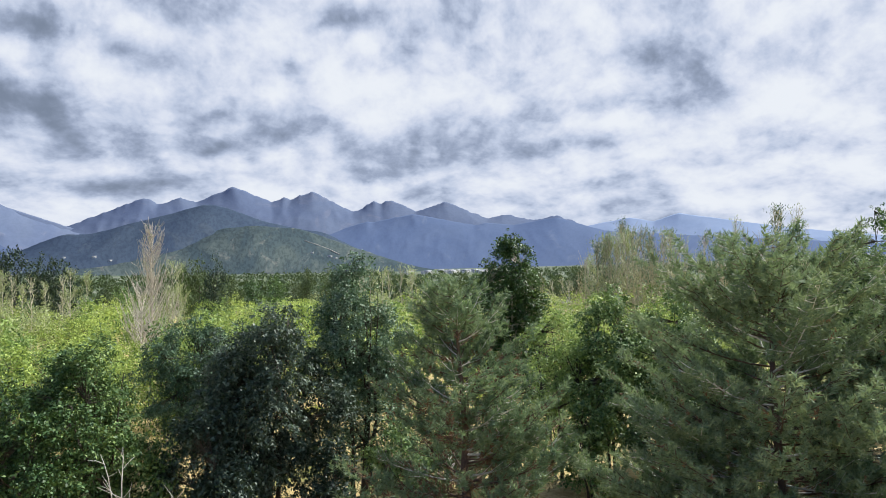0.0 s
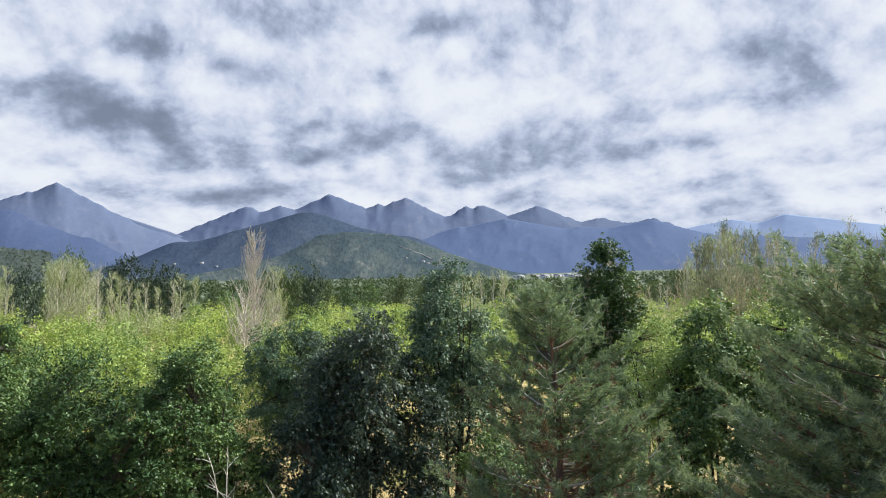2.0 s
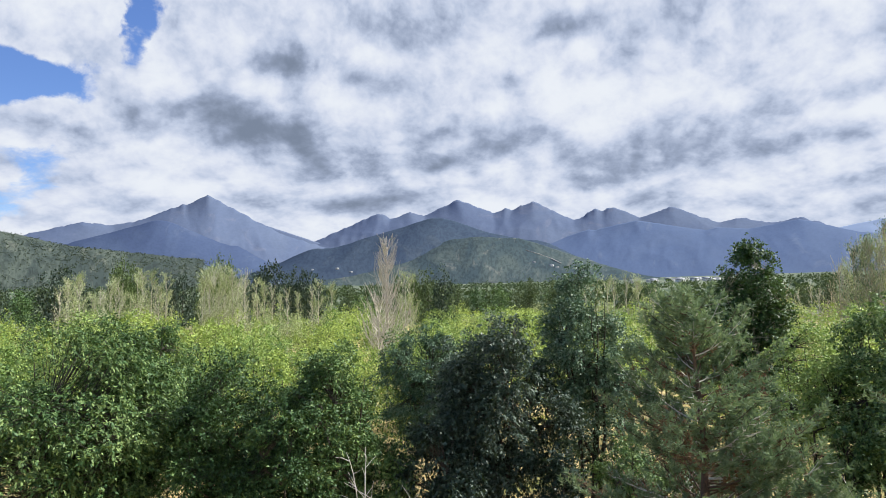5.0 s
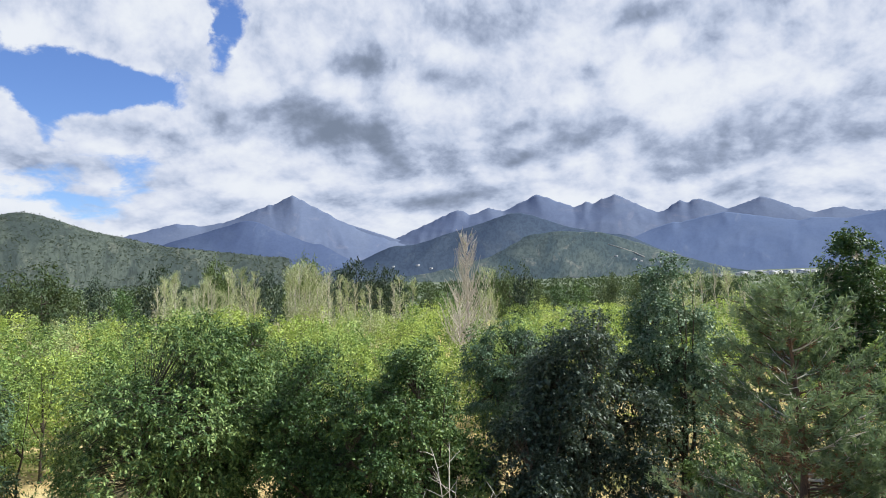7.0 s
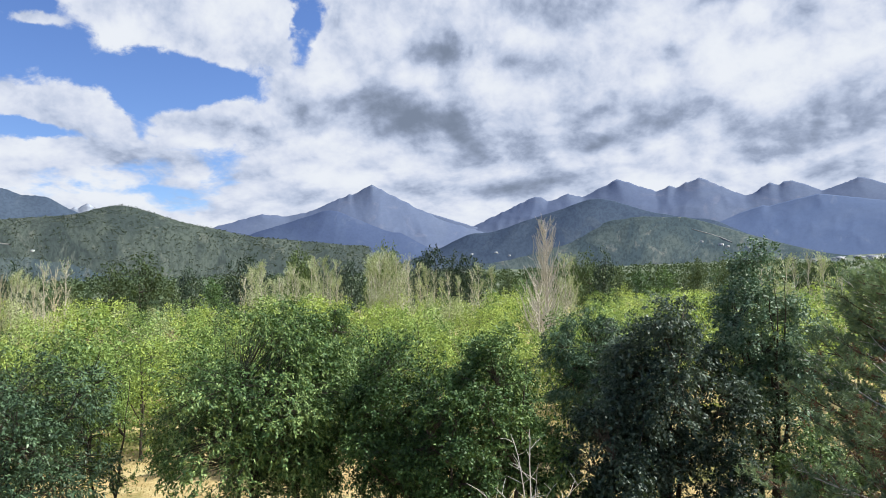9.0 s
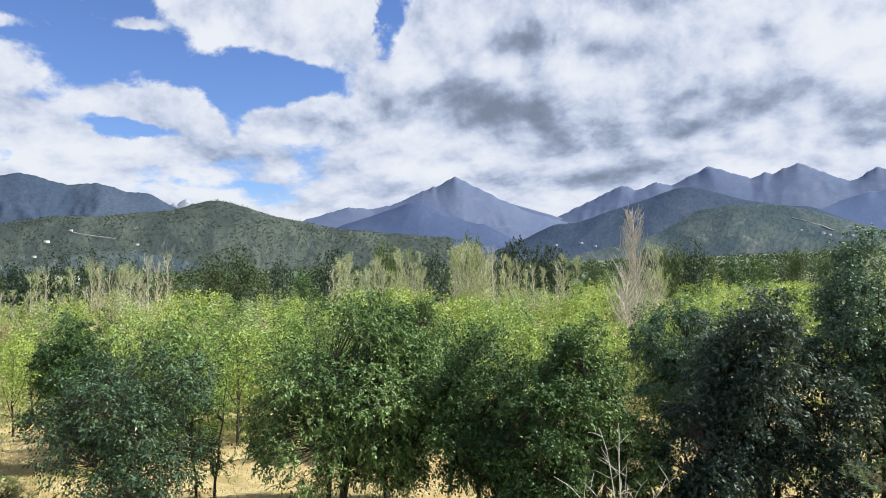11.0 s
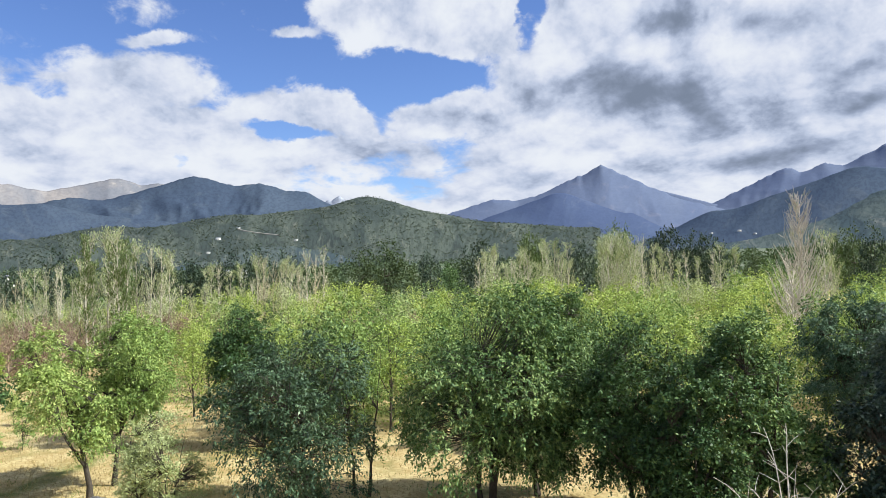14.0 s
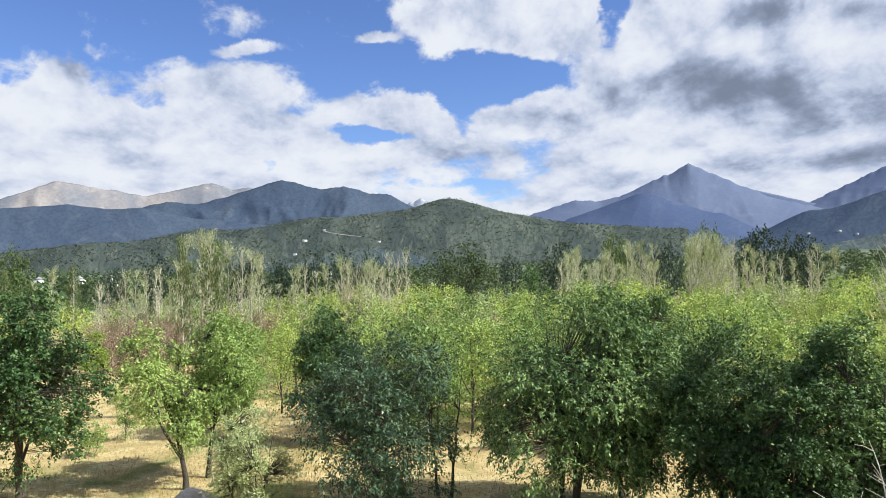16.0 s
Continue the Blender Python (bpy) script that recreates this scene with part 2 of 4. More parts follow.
BARK_PINE = rough_material("pine_bark", (0.06, 0.042, 0.032), (0.17, 0.105, 0.07), 7.0, stretch=(1, 1, 0.3))
BARK_PALE = rough_material("pale_bark", (0.38, 0.35, 0.28), (0.62, 0.58, 0.48), 5.0, stretch=(1, 1, 0.3))
BARK_DEAD = rough_material("dead_wood", (0.47, 0.44, 0.41), (0.72, 0.69, 0.65), 6.0, stretch=(1, 1, 0.3))
TWIG_DRY = rough_material("dry_twigs", (0.34, 0.3, 0.2), (0.56, 0.5, 0.36), 4.0)
TWIG_BROWN = rough_material("brown_twigs", (0.2, 0.14, 0.1), (0.36, 0.27, 0.2), 4.0)
TWIG_DEAD = rough_material("weathered_twigs", (0.48, 0.42, 0.36), (0.7, 0.63, 0.56), 5.0)
STONE = rough_material("boulder_stone", (0.24, 0.225, 0.21), (0.42, 0.4, 0.38), 3.0, 0.85, 0.6, (0.3, 0.27, 0.23))
STRAW = rough_material("straw_blades", (0.3, 0.22, 0.08), (0.5, 0.39, 0.17), 1.2, 0.8, 0.0, (0.2, 0.23, 0.06))
TRACK_EARTH = rough_material("track_earth", (0.3, 0.28, 0.24), (0.42, 0.4, 0.35), 0.05, 0.95, 0.0)
PLASTER = rough_material("white_plaster", (0.62, 0.61, 0.58), (0.8, 0.79, 0.77), 0.4, 0.85, 0.0)
ROOFING = rough_material("roof_sheet", (0.2, 0.22, 0.27), (0.36, 0.36, 0.38), 0.3, 0.6, 0.0)
GLAZING = rough_material("dark_panes", (0.03, 0.035, 0.045), (0.06, 0.07, 0.08), 0.5, 0.15, 0.0)


def ground_material():
    m, g = material("dry_meadow")
    pos = g.node("ShaderNodeNewGeometry").outputs["Position"]
    straw = g.mix(g.smooth(g.noise(pos, 0.9, 8.0, 0.65), 0.35, 0.66), (0.44, 0.33, 0.15, 1), (0.62, 0.52, 0.28, 1))
    straw = g.mix(g.smooth(g.noise(pos, 7.0, 5.0, 0.7), 0.4, 0.7), straw, (0.34, 0.25, 0.11, 1))
    green = g.mix(g.noise(pos, 4.0, 4.0), (0.09, 0.12, 0.03, 1), (0.2, 0.22, 0.06, 1))
    f = g.smooth(g.noise(g.vec("MULTIPLY", pos, (1, 1, 0)), 0.16, 6.0, 0.65, 0.5), 0.5, 0.66)
    col = g.mix(f, straw, green)
    far = g.math("SUBTRACT", g.vec("LENGTH", pos), 130.0)
    col = g.mix(g.smooth(far, 0.0, 120.0), col, g.mix(g.smooth(g.noise(pos, 0.012, 5.0), 0.4, 0.6), (0.07, 0.1, 0.06, 1), (0.16, 0.18, 0.13, 1)))
    p = g.node("ShaderNodeBsdfPrincipled", None, Base_Color=col, Roughness=0.95, Specular_IOR_Level=0.1)
    bn = g.node("ShaderNodeBump", None, Strength=0.5, Distance=0.08, Height=g.noise(pos, 9.0, 6.0, 0.7))
    g.tree.links.new(bn.outputs[0], p.inputs["Normal"])
    g.node("ShaderNodeOutputMaterial", None, Surface=p.outputs[0])
    return m


def mountain_material(name, wood, rock, pale, size, amount, speck):
    """Distant slopes: woods, open rock and paler screes in patches that follow the gullies. size: metres across a
    patch. Haze is part of most tones passed in.
    """
    m, g = material(name)
    pos = g.node("ShaderNodeNewGeometry").outputs["Position"]
    xyz = g.node("ShaderNodeSeparateXYZ", None, Vector=pos)
    far = g.vec("LENGTH", pos)
    across = g.math("MULTIPLY", g.math("ARCTAN2", xyz.outputs[0], xyz.outputs[1]), 3000.0)
    q = g.node("ShaderNodeCombineXYZ", None, X=across, Y=g.math("MULTIPLY", xyz.outputs[2], 0.75), Z=g.math("MULTIPLY", far, 0.08)).outputs[0]
    n = g.noise(q, 1 / size, 8.0, 0.6, 0.8)
    col = g.mix(g.smooth(n, 0.4, 0.62), (*wood, 1), (*rock, 1))
    col = g.mix(g.math("MULTIPLY", g.smooth(g.noise(q, 2.3 / size, 7.0, 0.62, 1.5), 0.56, 0.68), amount), col, (*pale, 1))
    dots = g.noise(q, 0.09, 3.0, 0.65)
    col = g.mix(g.smooth(dots, 0.46, 0.58, 0.0, speck), col, (*[c * 0.55 for c in wood], 1))
    p = g.node("ShaderNodeBsdfPrincipled", None, Base_Color=col, Roughness=1.0)
    p.inputs["Specular IOR Level"].default_value = 0.0
    bn = g.node("ShaderNodeBump", None, Strength=0.3, Distance=6.0, Height=g.noise(q, 4.5 / size, 8.0, 0.65, 0.6))
    g.tree.links.new(bn.outputs[0], p.inputs["Normal"])
    g.node("ShaderNodeOutputMaterial", None, Surface=p.outputs[0])
    return m


# ---- building blocks ----
def mesh_of(name, verts, faces, mat, smooth=False):
    """A mesh from arrays; faces: one array, or several with different corner counts."""
    if not isinstance(faces, (list, tuple)):
        faces = [faces]
    faces = [np.asarray(f, np.int32) for f in faces if len(f)]
    me = bpy.data.meshes.new(name)
    verts = np.asarray(verts, np.float32)
    me.vertices.add(len(verts))
    me.vertices.foreach_set("co", verts.ravel())
    loops = np.concatenate([f.ravel() for f in faces])
    counts = np.concatenate([np.full(len(f), f.shape[1], np.int32) for f in faces])
    me.loops.add(len(loops))
    me.loops.foreach_set("vertex_index", loops)
    me.polygons.add(len(counts))
    me.polygons.foreach_set("loop_start", np.concatenate([[0], np.cumsum(counts)[:-1]]).astype(np.int32))
    me.polygons.foreach_set("loop_total", counts)
    if smooth:
        me.polygons.foreach_set("use_smooth", np.ones(len(counts), bool))
    me.update(calc_edges=True)
    me.materials.append(mat)
    return me


def part(name, mesh, parent, label=""):
    ob = new(name, mesh)
    ob.parent = parent
    return tagged(ob, label)


def root(name, m, label, category, group="", kind=""):
    ob = new(name)
    ob.empty_display_size = 0.3
    ob.matrix_basis = m
    return tagged(ob, label, category, group, kind)


class Shape:
    """Gathers pieces of one mesh."""

    def __init__(self):
        self.v, self.quads, self.tris, self.n = [], [], [], 0

    def add(self, v, quads=None, tris=None):
        self.v.append(np.asarray(v, float).reshape(-1, 3))
        if quads is not None:
            self.quads.append(np.asarray(quads) + self.n)
        if tris is not None:
            self.tris.append(np.asarray(tris) + self.n)
        self.n += len(self.v[-1])

    def tube(self, pts, radii, sides=6):
        pts, radii = np.asarray(pts, float), np.asarray(radii, float)
        d = np.gradient(pts, axis=0)
        d /= np.linalg.norm(d, axis=1)[:, None] + 1e-9
        ref = np.array([1.0, 0.13, 0.05]) if abs(d[0][2]) > 0.7 else np.array([0.05, 0.1, 1.0])
        u = np.cross(d, ref)
        u /= np.linalg.norm(u, axis=1)[:, None] + 1e-9
        w = np.cross(d, u)
        a = np.arange(sides) * 2 * np.pi / sides
        ring = pts[:, None] + radii[:, None, None] * (np.cos(a)[None, :, None] * u[:, None] + np.sin(a)[None, :, None] * w[:, None])
        k, n = np.arange(len(pts) - 1)[:, None] * sides, np.arange(sides)[None]
        nx = (n + 1) % sides
        q = np.stack([k + n, k + nx, k + sides + nx, k + sides + n], -1).reshape(-1, 4)
        self.add(ring.reshape(-1, 3), q)

    def mesh(self, name, mat, smooth=False):
        fs = []
        if self.quads:
            fs.append(np.concatenate(self.quads))
        if self.tris:
            fs.append(np.concatenate(self.tris))
        return mesh_of(name, np.concatenate(self.v), fs, mat, smooth)


def unit(v):
    return v / (np.linalg.norm(v, axis=-1, keepdims=True) + 1e-9)


def bezier(a, b, c, n):
    t = np.linspace(0, 1, n)[:, None]
    return (1 - t) ** 2 * a + 2 * t * (1 - t) * b + t * t * c


def leaf_mesh(name, rng, p, d, length, width, mat, fold=0.18):
    """Pointed blades, folded along the midrib."""
    n = len(p)
    size = rng.uniform(0.7, 1.25, (n, 1))
    d = unit(d)
    s = unit(np.cross(d, rng.normal(size=(n, 3)) * 0.45 + [0, 0, 1]))
    up = np.cross(s, d)
    l, w = length * size, width * size
    mid = p + d * l * 0.42
    v = np.stack([p, mid + s * w * 0.5 + up * w * fold, p + d * l - up * w * fold, mid - s * w * 0.5 + up * w * fold], 1)
    return mesh_of(name, v.reshape(-1, 3), np.arange(4 * n).reshape(-1, 4), mat)


def sprays(rng, p, d, per, reach, droop):
    """Positions and directions of the leaflets of many sprays."""
    n = len(p)
    d = unit(d)
    side = unit(np.cross(d, rng.normal(size=(n, 3))))
    k = np.linspace(0.15, 1, per)[None, :, None]
    sign = np.where(np.arange(per) % 2 == 0, 1.0, -1.0)[None, :, None]
    pos = p[:, None] + d[:, None] * k * reach + np.array([0, 0, -1.0]) * droop * reach * k ** 2
    out = d[:, None] * 0.6 + sign * side[:, None] * 0.8 + rng.normal(size=(n, per, 3)) * 0.3 + np.array([0, 0, -droop])
    return pos.reshape(-1, 3), out.reshape(-1, 3)


# ---- value noise ----
TABLE = np.random.default_rng(5).random((256, 256))


def vnoise(x, y):
    x, y = np.broadcast_arrays(np.asarray(x, float), np.asarray(y, float))
    i, j = np.floor(x).astype(int), np.floor(y).astype(int)
    fx, fy = x - i, y - j
    fx, fy = fx * fx * (3 - 2 * fx), fy * fy * (3 - 2 * fy)
    t = lambda a, b: TABLE[a % 256, b % 256]
    return (t(i, j) * (1 - fx) + t(i + 1, j) * fx) * (1 - fy) + (t(i, j + 1) * (1 - fx) + t(i + 1, j + 1) * fx) * fy


def fbm(x, y, octaves=5, gain=0.5):
    total, amp, norm = 0, 1.0, 0.0
    for k in range(octaves):
        total, norm = total + amp * vnoise(np.asarray(x) * 2 ** k + 17 * k, np.asarray(y) * 2 ** k + 31 * k), norm + amp
        amp *= gain
    return total / norm - 0.5


# ---- the land ----
def rise(x, y):
    """Height of the fan: level by the stand, then a long slope up to the foothills."""
    r = np.hypot(x, y)
    near = 0.12 * fbm(np.asarray(x) * 0.12, np.asarray(y) * 0.12, 3) * np.clip(r / 12, 0, 1)
    return 0.016 * np.maximum(0, r - 60) + 0.025 * np.maximum(0, r - 400) + near


def at(az, r):
    a = radians(az)
    x, y = r * math.sin(a), r * math.cos(a)
    return x, y, float(rise(x, y))


def build_ground():
    rings = np.concatenate([np.linspace(0.5, 70, 80), np.geomspace(72, 4900, 60)])
    a = np.radians(np.arange(0, 360, 1.5))
    R, A = np.meshgrid(rings, a, indexing="ij")
    x, y = R * np.sin(A), R * np.cos(A)
    v = np.stack([x, y, rise(x, y)], -1).reshape(-1, 3)
    n, i, j = len(a), np.arange(len(rings) - 1)[:, None], np.arange(len(a))[None]
    jn = (j + 1) % n
    q = np.stack([i * n + j, i * n + jn, (i + 1) * n + jn, (i + 1) * n + j], -1).reshape(-1, 4)[:, ::-1]
    v = np.concatenate([v, [[0, 0, float(rise(0, 0))]]])
    fan = np.stack([np.arange(n), (np.arange(n) + 1) % n, np.full(n, len(v) - 1)], 1)
    tagged(new("ground", mesh_of("ground", v, [q, fan], ground_material(), True)), "dry golden meadow with green patches rising to the hills",
           "ground", "", "structure")


build_ground()


def ridged(x, y, octaves=4):
    total, amp = 0, 0.5
    for k in range(octaves):
        total = total + amp * (1 - np.abs(2 * vnoise(x * 2 ** k + 13 * k, y * 2 ** k + 7 * k) - 1)) ** 1.6
        amp *= 0.5
    return total


def mountain(name, summits, dist, depth, mat, label, rough=0.1, spur=0.35, freq=0.5, step=0.15, toe=1.0, margin=12.0, soften=0.0):
    """A range seen as summits (azimuth, elevation in degrees, fall to the left and to the right in degrees per degree)."""
    s = np.array(summits)
    az = np.arange(s[:, 0].min() - margin, s[:, 0].max() + margin, step)
    rows = np.concatenate([np.linspace(0, 1, 52), [1.04, 1.12, 1.3]])
    off = az[:, None] - s[None, :, 0]
    fall = np.where(off < 0, -off * s[None, :, 2], off * s[None, :, 3])
    crest = (s[None, :, 1] - fall * (1 - 0.25 * np.exp(-np.abs(off) * 2.2))).max(1)
    if soften:
        span = np.arange(-80, 81) * step
        bell = np.exp(-0.5 * (span / soften) ** 2)
        crest = np.convolve(np.pad(crest, 80, mode="edge"), bell / bell.sum(), "valid") + 0.22 * soften
    jag = rough * 2 * fbm(az * 1.9 + dist * 0.01, az * 0 + dist * 0.013, 6, 0.62)
    use = crest + jag > 1.6
    az, crest, jag = az[use], crest[use], jag[use]
    A, S = np.meshgrid(az, rows, indexing="ij")
    r = dist - depth * (1 - S)
    kernel = np.exp(-0.5 * (np.arange(-60, 61) * step / 2.6) ** 2)
    broad = np.convolve(np.pad(crest, 60, mode="edge"), kernel / kernel.sum(), "valid")
    # the peaks stand out of a broad flank; their jags belong to the top alone
    sway = A + 5.0 * (1 - np.clip(S, 0, 1)) * fbm(A * 0.35 + dist, S * 2.5, 3)
    ridge = np.interp(sway.ravel(), az, crest).reshape(sway.shape)
    peak, edge = np.clip(S, 0, 1) ** 3, np.clip(S, 0, 1) ** 16
    top = EYE + dist * np.tan(np.radians(broad[:, None] * (1 - peak) + ridge * peak + jag[:, None] * edge))
    low = rise(r, 0 * r) - 8
    # spurs run down from the crest, fork, and are cut by smaller gullies
    u, w = np.radians(A) * dist / 620 * freq * 2, (dist - r) / 1500 * freq * 2
    u, w = u + 0.9 * fbm(u * 0.7 + dist, w * 0.7, 3) + 0.5 * (1 - S) * fbm(u * 0.4, w * 0 + dist, 2), w + 0.7 * fbm(u * 0.6, w * 0.6 + dist, 3)
    cut = 1 - ridged(u + dist * 0.37, w, 5)
    fade = np.clip(3.4 * S * (1 - S), 0, 1) ** 0.8
    body = S ** toe - spur * (cut - 0.45) * fade
    body = np.clip(body, 0, 1) + 0.014 * fbm(u * 5, w * 7, 4) * fade
    z = low + np.maximum(top - low, 0) * np.minimum(body, 0.03 + S)
    z = np.where(S > 1, low + np.maximum(top - low, 0) * (1 - (S - 1) * 3), z)
    a = np.radians(A)
    v = np.stack([r * np.sin(a), r * np.cos(a), z], -1).reshape(-1, 3)
    n, i, j = len(rows), np.arange(len(az) - 1)[:, None], np.arange(len(rows) - 1)[None]
    q = np.stack([i * n + j, (i + 1) * n + j, (i + 1) * n + j + 1, i * n + j + 1], -1).reshape(-1, 4)
    return tagged(new(name, mesh_of(name, v, q, mat, True)), label, "mountain", "", "structure")


M_HILL = mountain_material("wooded_hill", (0.053, 0.068, 0.065), (0.087, 0.105, 0.09), (0.15, 0.158, 0.13), 120, 0.6, 0.5)
# Wood and grass tones are shifted to blue, standing in for haze.
M_DARK_HAZE = mountain_material("dark_wooded_hill", (0.05, 0.07, 0.11), (0.062, 0.084, 0.122), (0.1, 0.12, 0.145), 260, 0.4, 0.3)
M_GRASS_HAZE = mountain_material("grassy_foothill", (0.056, 0.078, 0.09), (0.088, 0.11, 0.108), (0.16, 0.168, 0.155), 150, 0.8, 0.45)
# Aerial haze is put into the colour: bluer, paler, flatter tones for far ranges.
M_BLUE_HAZE = mountain_material("blue_slopes", (0.066, 0.09, 0.165), (0.074, 0.1, 0.172), (0.11, 0.135, 0.2), 320, 0.4, 0.15)
M_WEST_HAZE = mountain_material("hazy_blue_slopes", (0.096, 0.13, 0.225), (0.106, 0.14, 0.232), (0.15, 0.18, 0.255), 320, 0.5, 0.1)
M_ROCK_HAZE = mountain_material("bare_summits", (0.11, 0.138, 0.22), (0.122, 0.15, 0.226), (0.165, 0.18, 0.245), 300, 0.5, 0.12)
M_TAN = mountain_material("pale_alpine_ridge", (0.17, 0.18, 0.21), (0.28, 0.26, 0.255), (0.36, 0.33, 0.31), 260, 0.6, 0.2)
M_PALE_HAZE = mountain_material("faint_far_range", (0.22, 0.28, 0.41), (0.24, 0.295, 0.42), (0.27, 0.32, 0.44), 400, 0.3, 0.05)
M_SNOW = mountain_material("snow_peak", (0.24, 0.27, 0.34), (0.45, 0.48, 0.54), (0.7, 0.72, 0.75), 90, 0.7, 0.2)

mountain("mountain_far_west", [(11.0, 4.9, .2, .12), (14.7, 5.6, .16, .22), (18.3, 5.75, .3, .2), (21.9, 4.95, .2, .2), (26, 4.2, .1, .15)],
         4750, 900, M_PALE_HAZE, "faint far mountain range, pale blue from painted haze", 0.05, 0.2)
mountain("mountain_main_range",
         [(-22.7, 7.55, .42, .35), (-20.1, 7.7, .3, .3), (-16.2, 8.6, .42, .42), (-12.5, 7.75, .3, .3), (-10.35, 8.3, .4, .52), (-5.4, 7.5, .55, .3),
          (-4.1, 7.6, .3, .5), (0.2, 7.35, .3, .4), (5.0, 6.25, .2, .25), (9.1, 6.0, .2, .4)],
         4450, 1100, M_ROCK_HAZE, "jagged mountain range with bare summits, greyed by painted haze", 0.2, 0.16, 0.6)
mountain("mountain_pyramid", [(-44.4, 6.6, .28, .1), (-41.2, 6.7, .2, .2), (-35.85, 8.85, .52, .52), (-37.6, 8.1, .4, .3)], 4050, 900, M_ROCK_HAZE,
         "pyramid mountain with scree chutes, greyed by painted haze", 0.18, 0.15, 0.6)
mountain("mountain_saddle", [(-31.9, 6.75, .3, .33)], 4300, 500, M_ROCK_HAZE, "ridge falling to the saddle, paled by painted haze", 0.05, 0.2)
mountain("mountain_snow_peak", [(-56.7, 7.2, .7, .8), (-57.5, 6.9, .6, .5)], 4800, 400, M_SNOW, "small snow covered peak", 0.14, 0.4, 1.2, 0.08, 1.0, 3.0)
mountain("mountain_alpine_ridge", [(-91, 6.6, .2, .1), (-83.4, 8.25, .42, .16), (-79.9, 7.75, .2, .2), (-72.9, 8.45, .24, .34), (-70.2, 8.15, .2, .2)],
         4650, 900, M_TAN, "pale tan alpine ridge in sunlight", 0.09, 0.35)
mountain("mountain_shoulder", [(-75.9, 6.9, .3, .2), (-67.5, 8.65, .32, .28), (-62.7, 8.15, .2, .4), (-59.6, 7.6, .2, .55)], 4150, 1000, M_DARK_HAZE,
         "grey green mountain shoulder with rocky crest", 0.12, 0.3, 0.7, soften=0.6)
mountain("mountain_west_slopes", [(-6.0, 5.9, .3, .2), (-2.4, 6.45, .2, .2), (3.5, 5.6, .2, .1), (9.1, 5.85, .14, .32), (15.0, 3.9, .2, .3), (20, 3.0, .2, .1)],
         3950, 1100, M_WEST_HAZE, "wooded mountain slopes, blue from painted haze", 0.06, 0.16, 0.45)
mountain("mountain_pyramid_spur", [(-39.1, 6.9, .33, .42), (-44.0, 5.4, .4, .3), (-34, 5.1, .3, .4)], 3600, 800, M_BLUE_HAZE,
         "dark wooded spur below the pyramid, blue from painted haze", 0.05, 0.16, 0.45, soften=0.6)
mountain("mountain_east_slopes", [(-92, 6.2, .2, .1), (-82.7, 6.6, .1, .1), (-77.9, 6.5, .1, .2), (-71, 5.2, .2, .2)], 3550, 900, M_DARK_HAZE,
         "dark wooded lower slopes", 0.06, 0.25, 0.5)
mountain("hill_dark", [(-27.8, 4.85, .5, .3), (-23.3, 5.7, .4, .3), (-17.9, 7.2, .3, .36), (-12.6, 5.6, .3, .42), (-10, 5.2, .2, .5)], 3050, 800, M_DARK_HAZE,
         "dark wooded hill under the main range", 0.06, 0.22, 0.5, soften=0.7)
mountain("hill_grassy", [(-19.5, 4.5, .45, .3), (-16.5, 5.4, .3, .34), (-14.4, 5.6, .25, .34), (-11.8, 5.4, .2, .36)], 2700, 700, M_GRASS_HAZE,
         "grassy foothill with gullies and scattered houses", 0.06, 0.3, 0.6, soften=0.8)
mountain("hill_wooded", [(-80.5, 3.8, .15, .1), (-73.9, 4.8, .25, .1), (-65, 5.7, .2, .1), (-59.2, 6.05, .15, .1), (-54.6, 7.15, .35, .33), (-48, 5.5, .25, .5)],
         2250, 900, M_HILL, "green wooded hill with open grassy patches", 0.06, 0.28, 0.55, soften=1.0)
mountain("hill_low", [(-95, 2.6, .1, .1), (-80.5, 3.85, .25, .3)], 1700, 500, M_HILL, "low green hill thick with shrubs", 0.04, 0.3, 0.6, soften=1.5)
mountain("hill_low_slope", [(-63, 4.3, .28, .25), (-55, 3.6, .2, .2)], 1800, 500, M_GRASS_HAZE, "grassy lower slope with tracks", 0.05, 0.4, 0.6, soften=1.5)


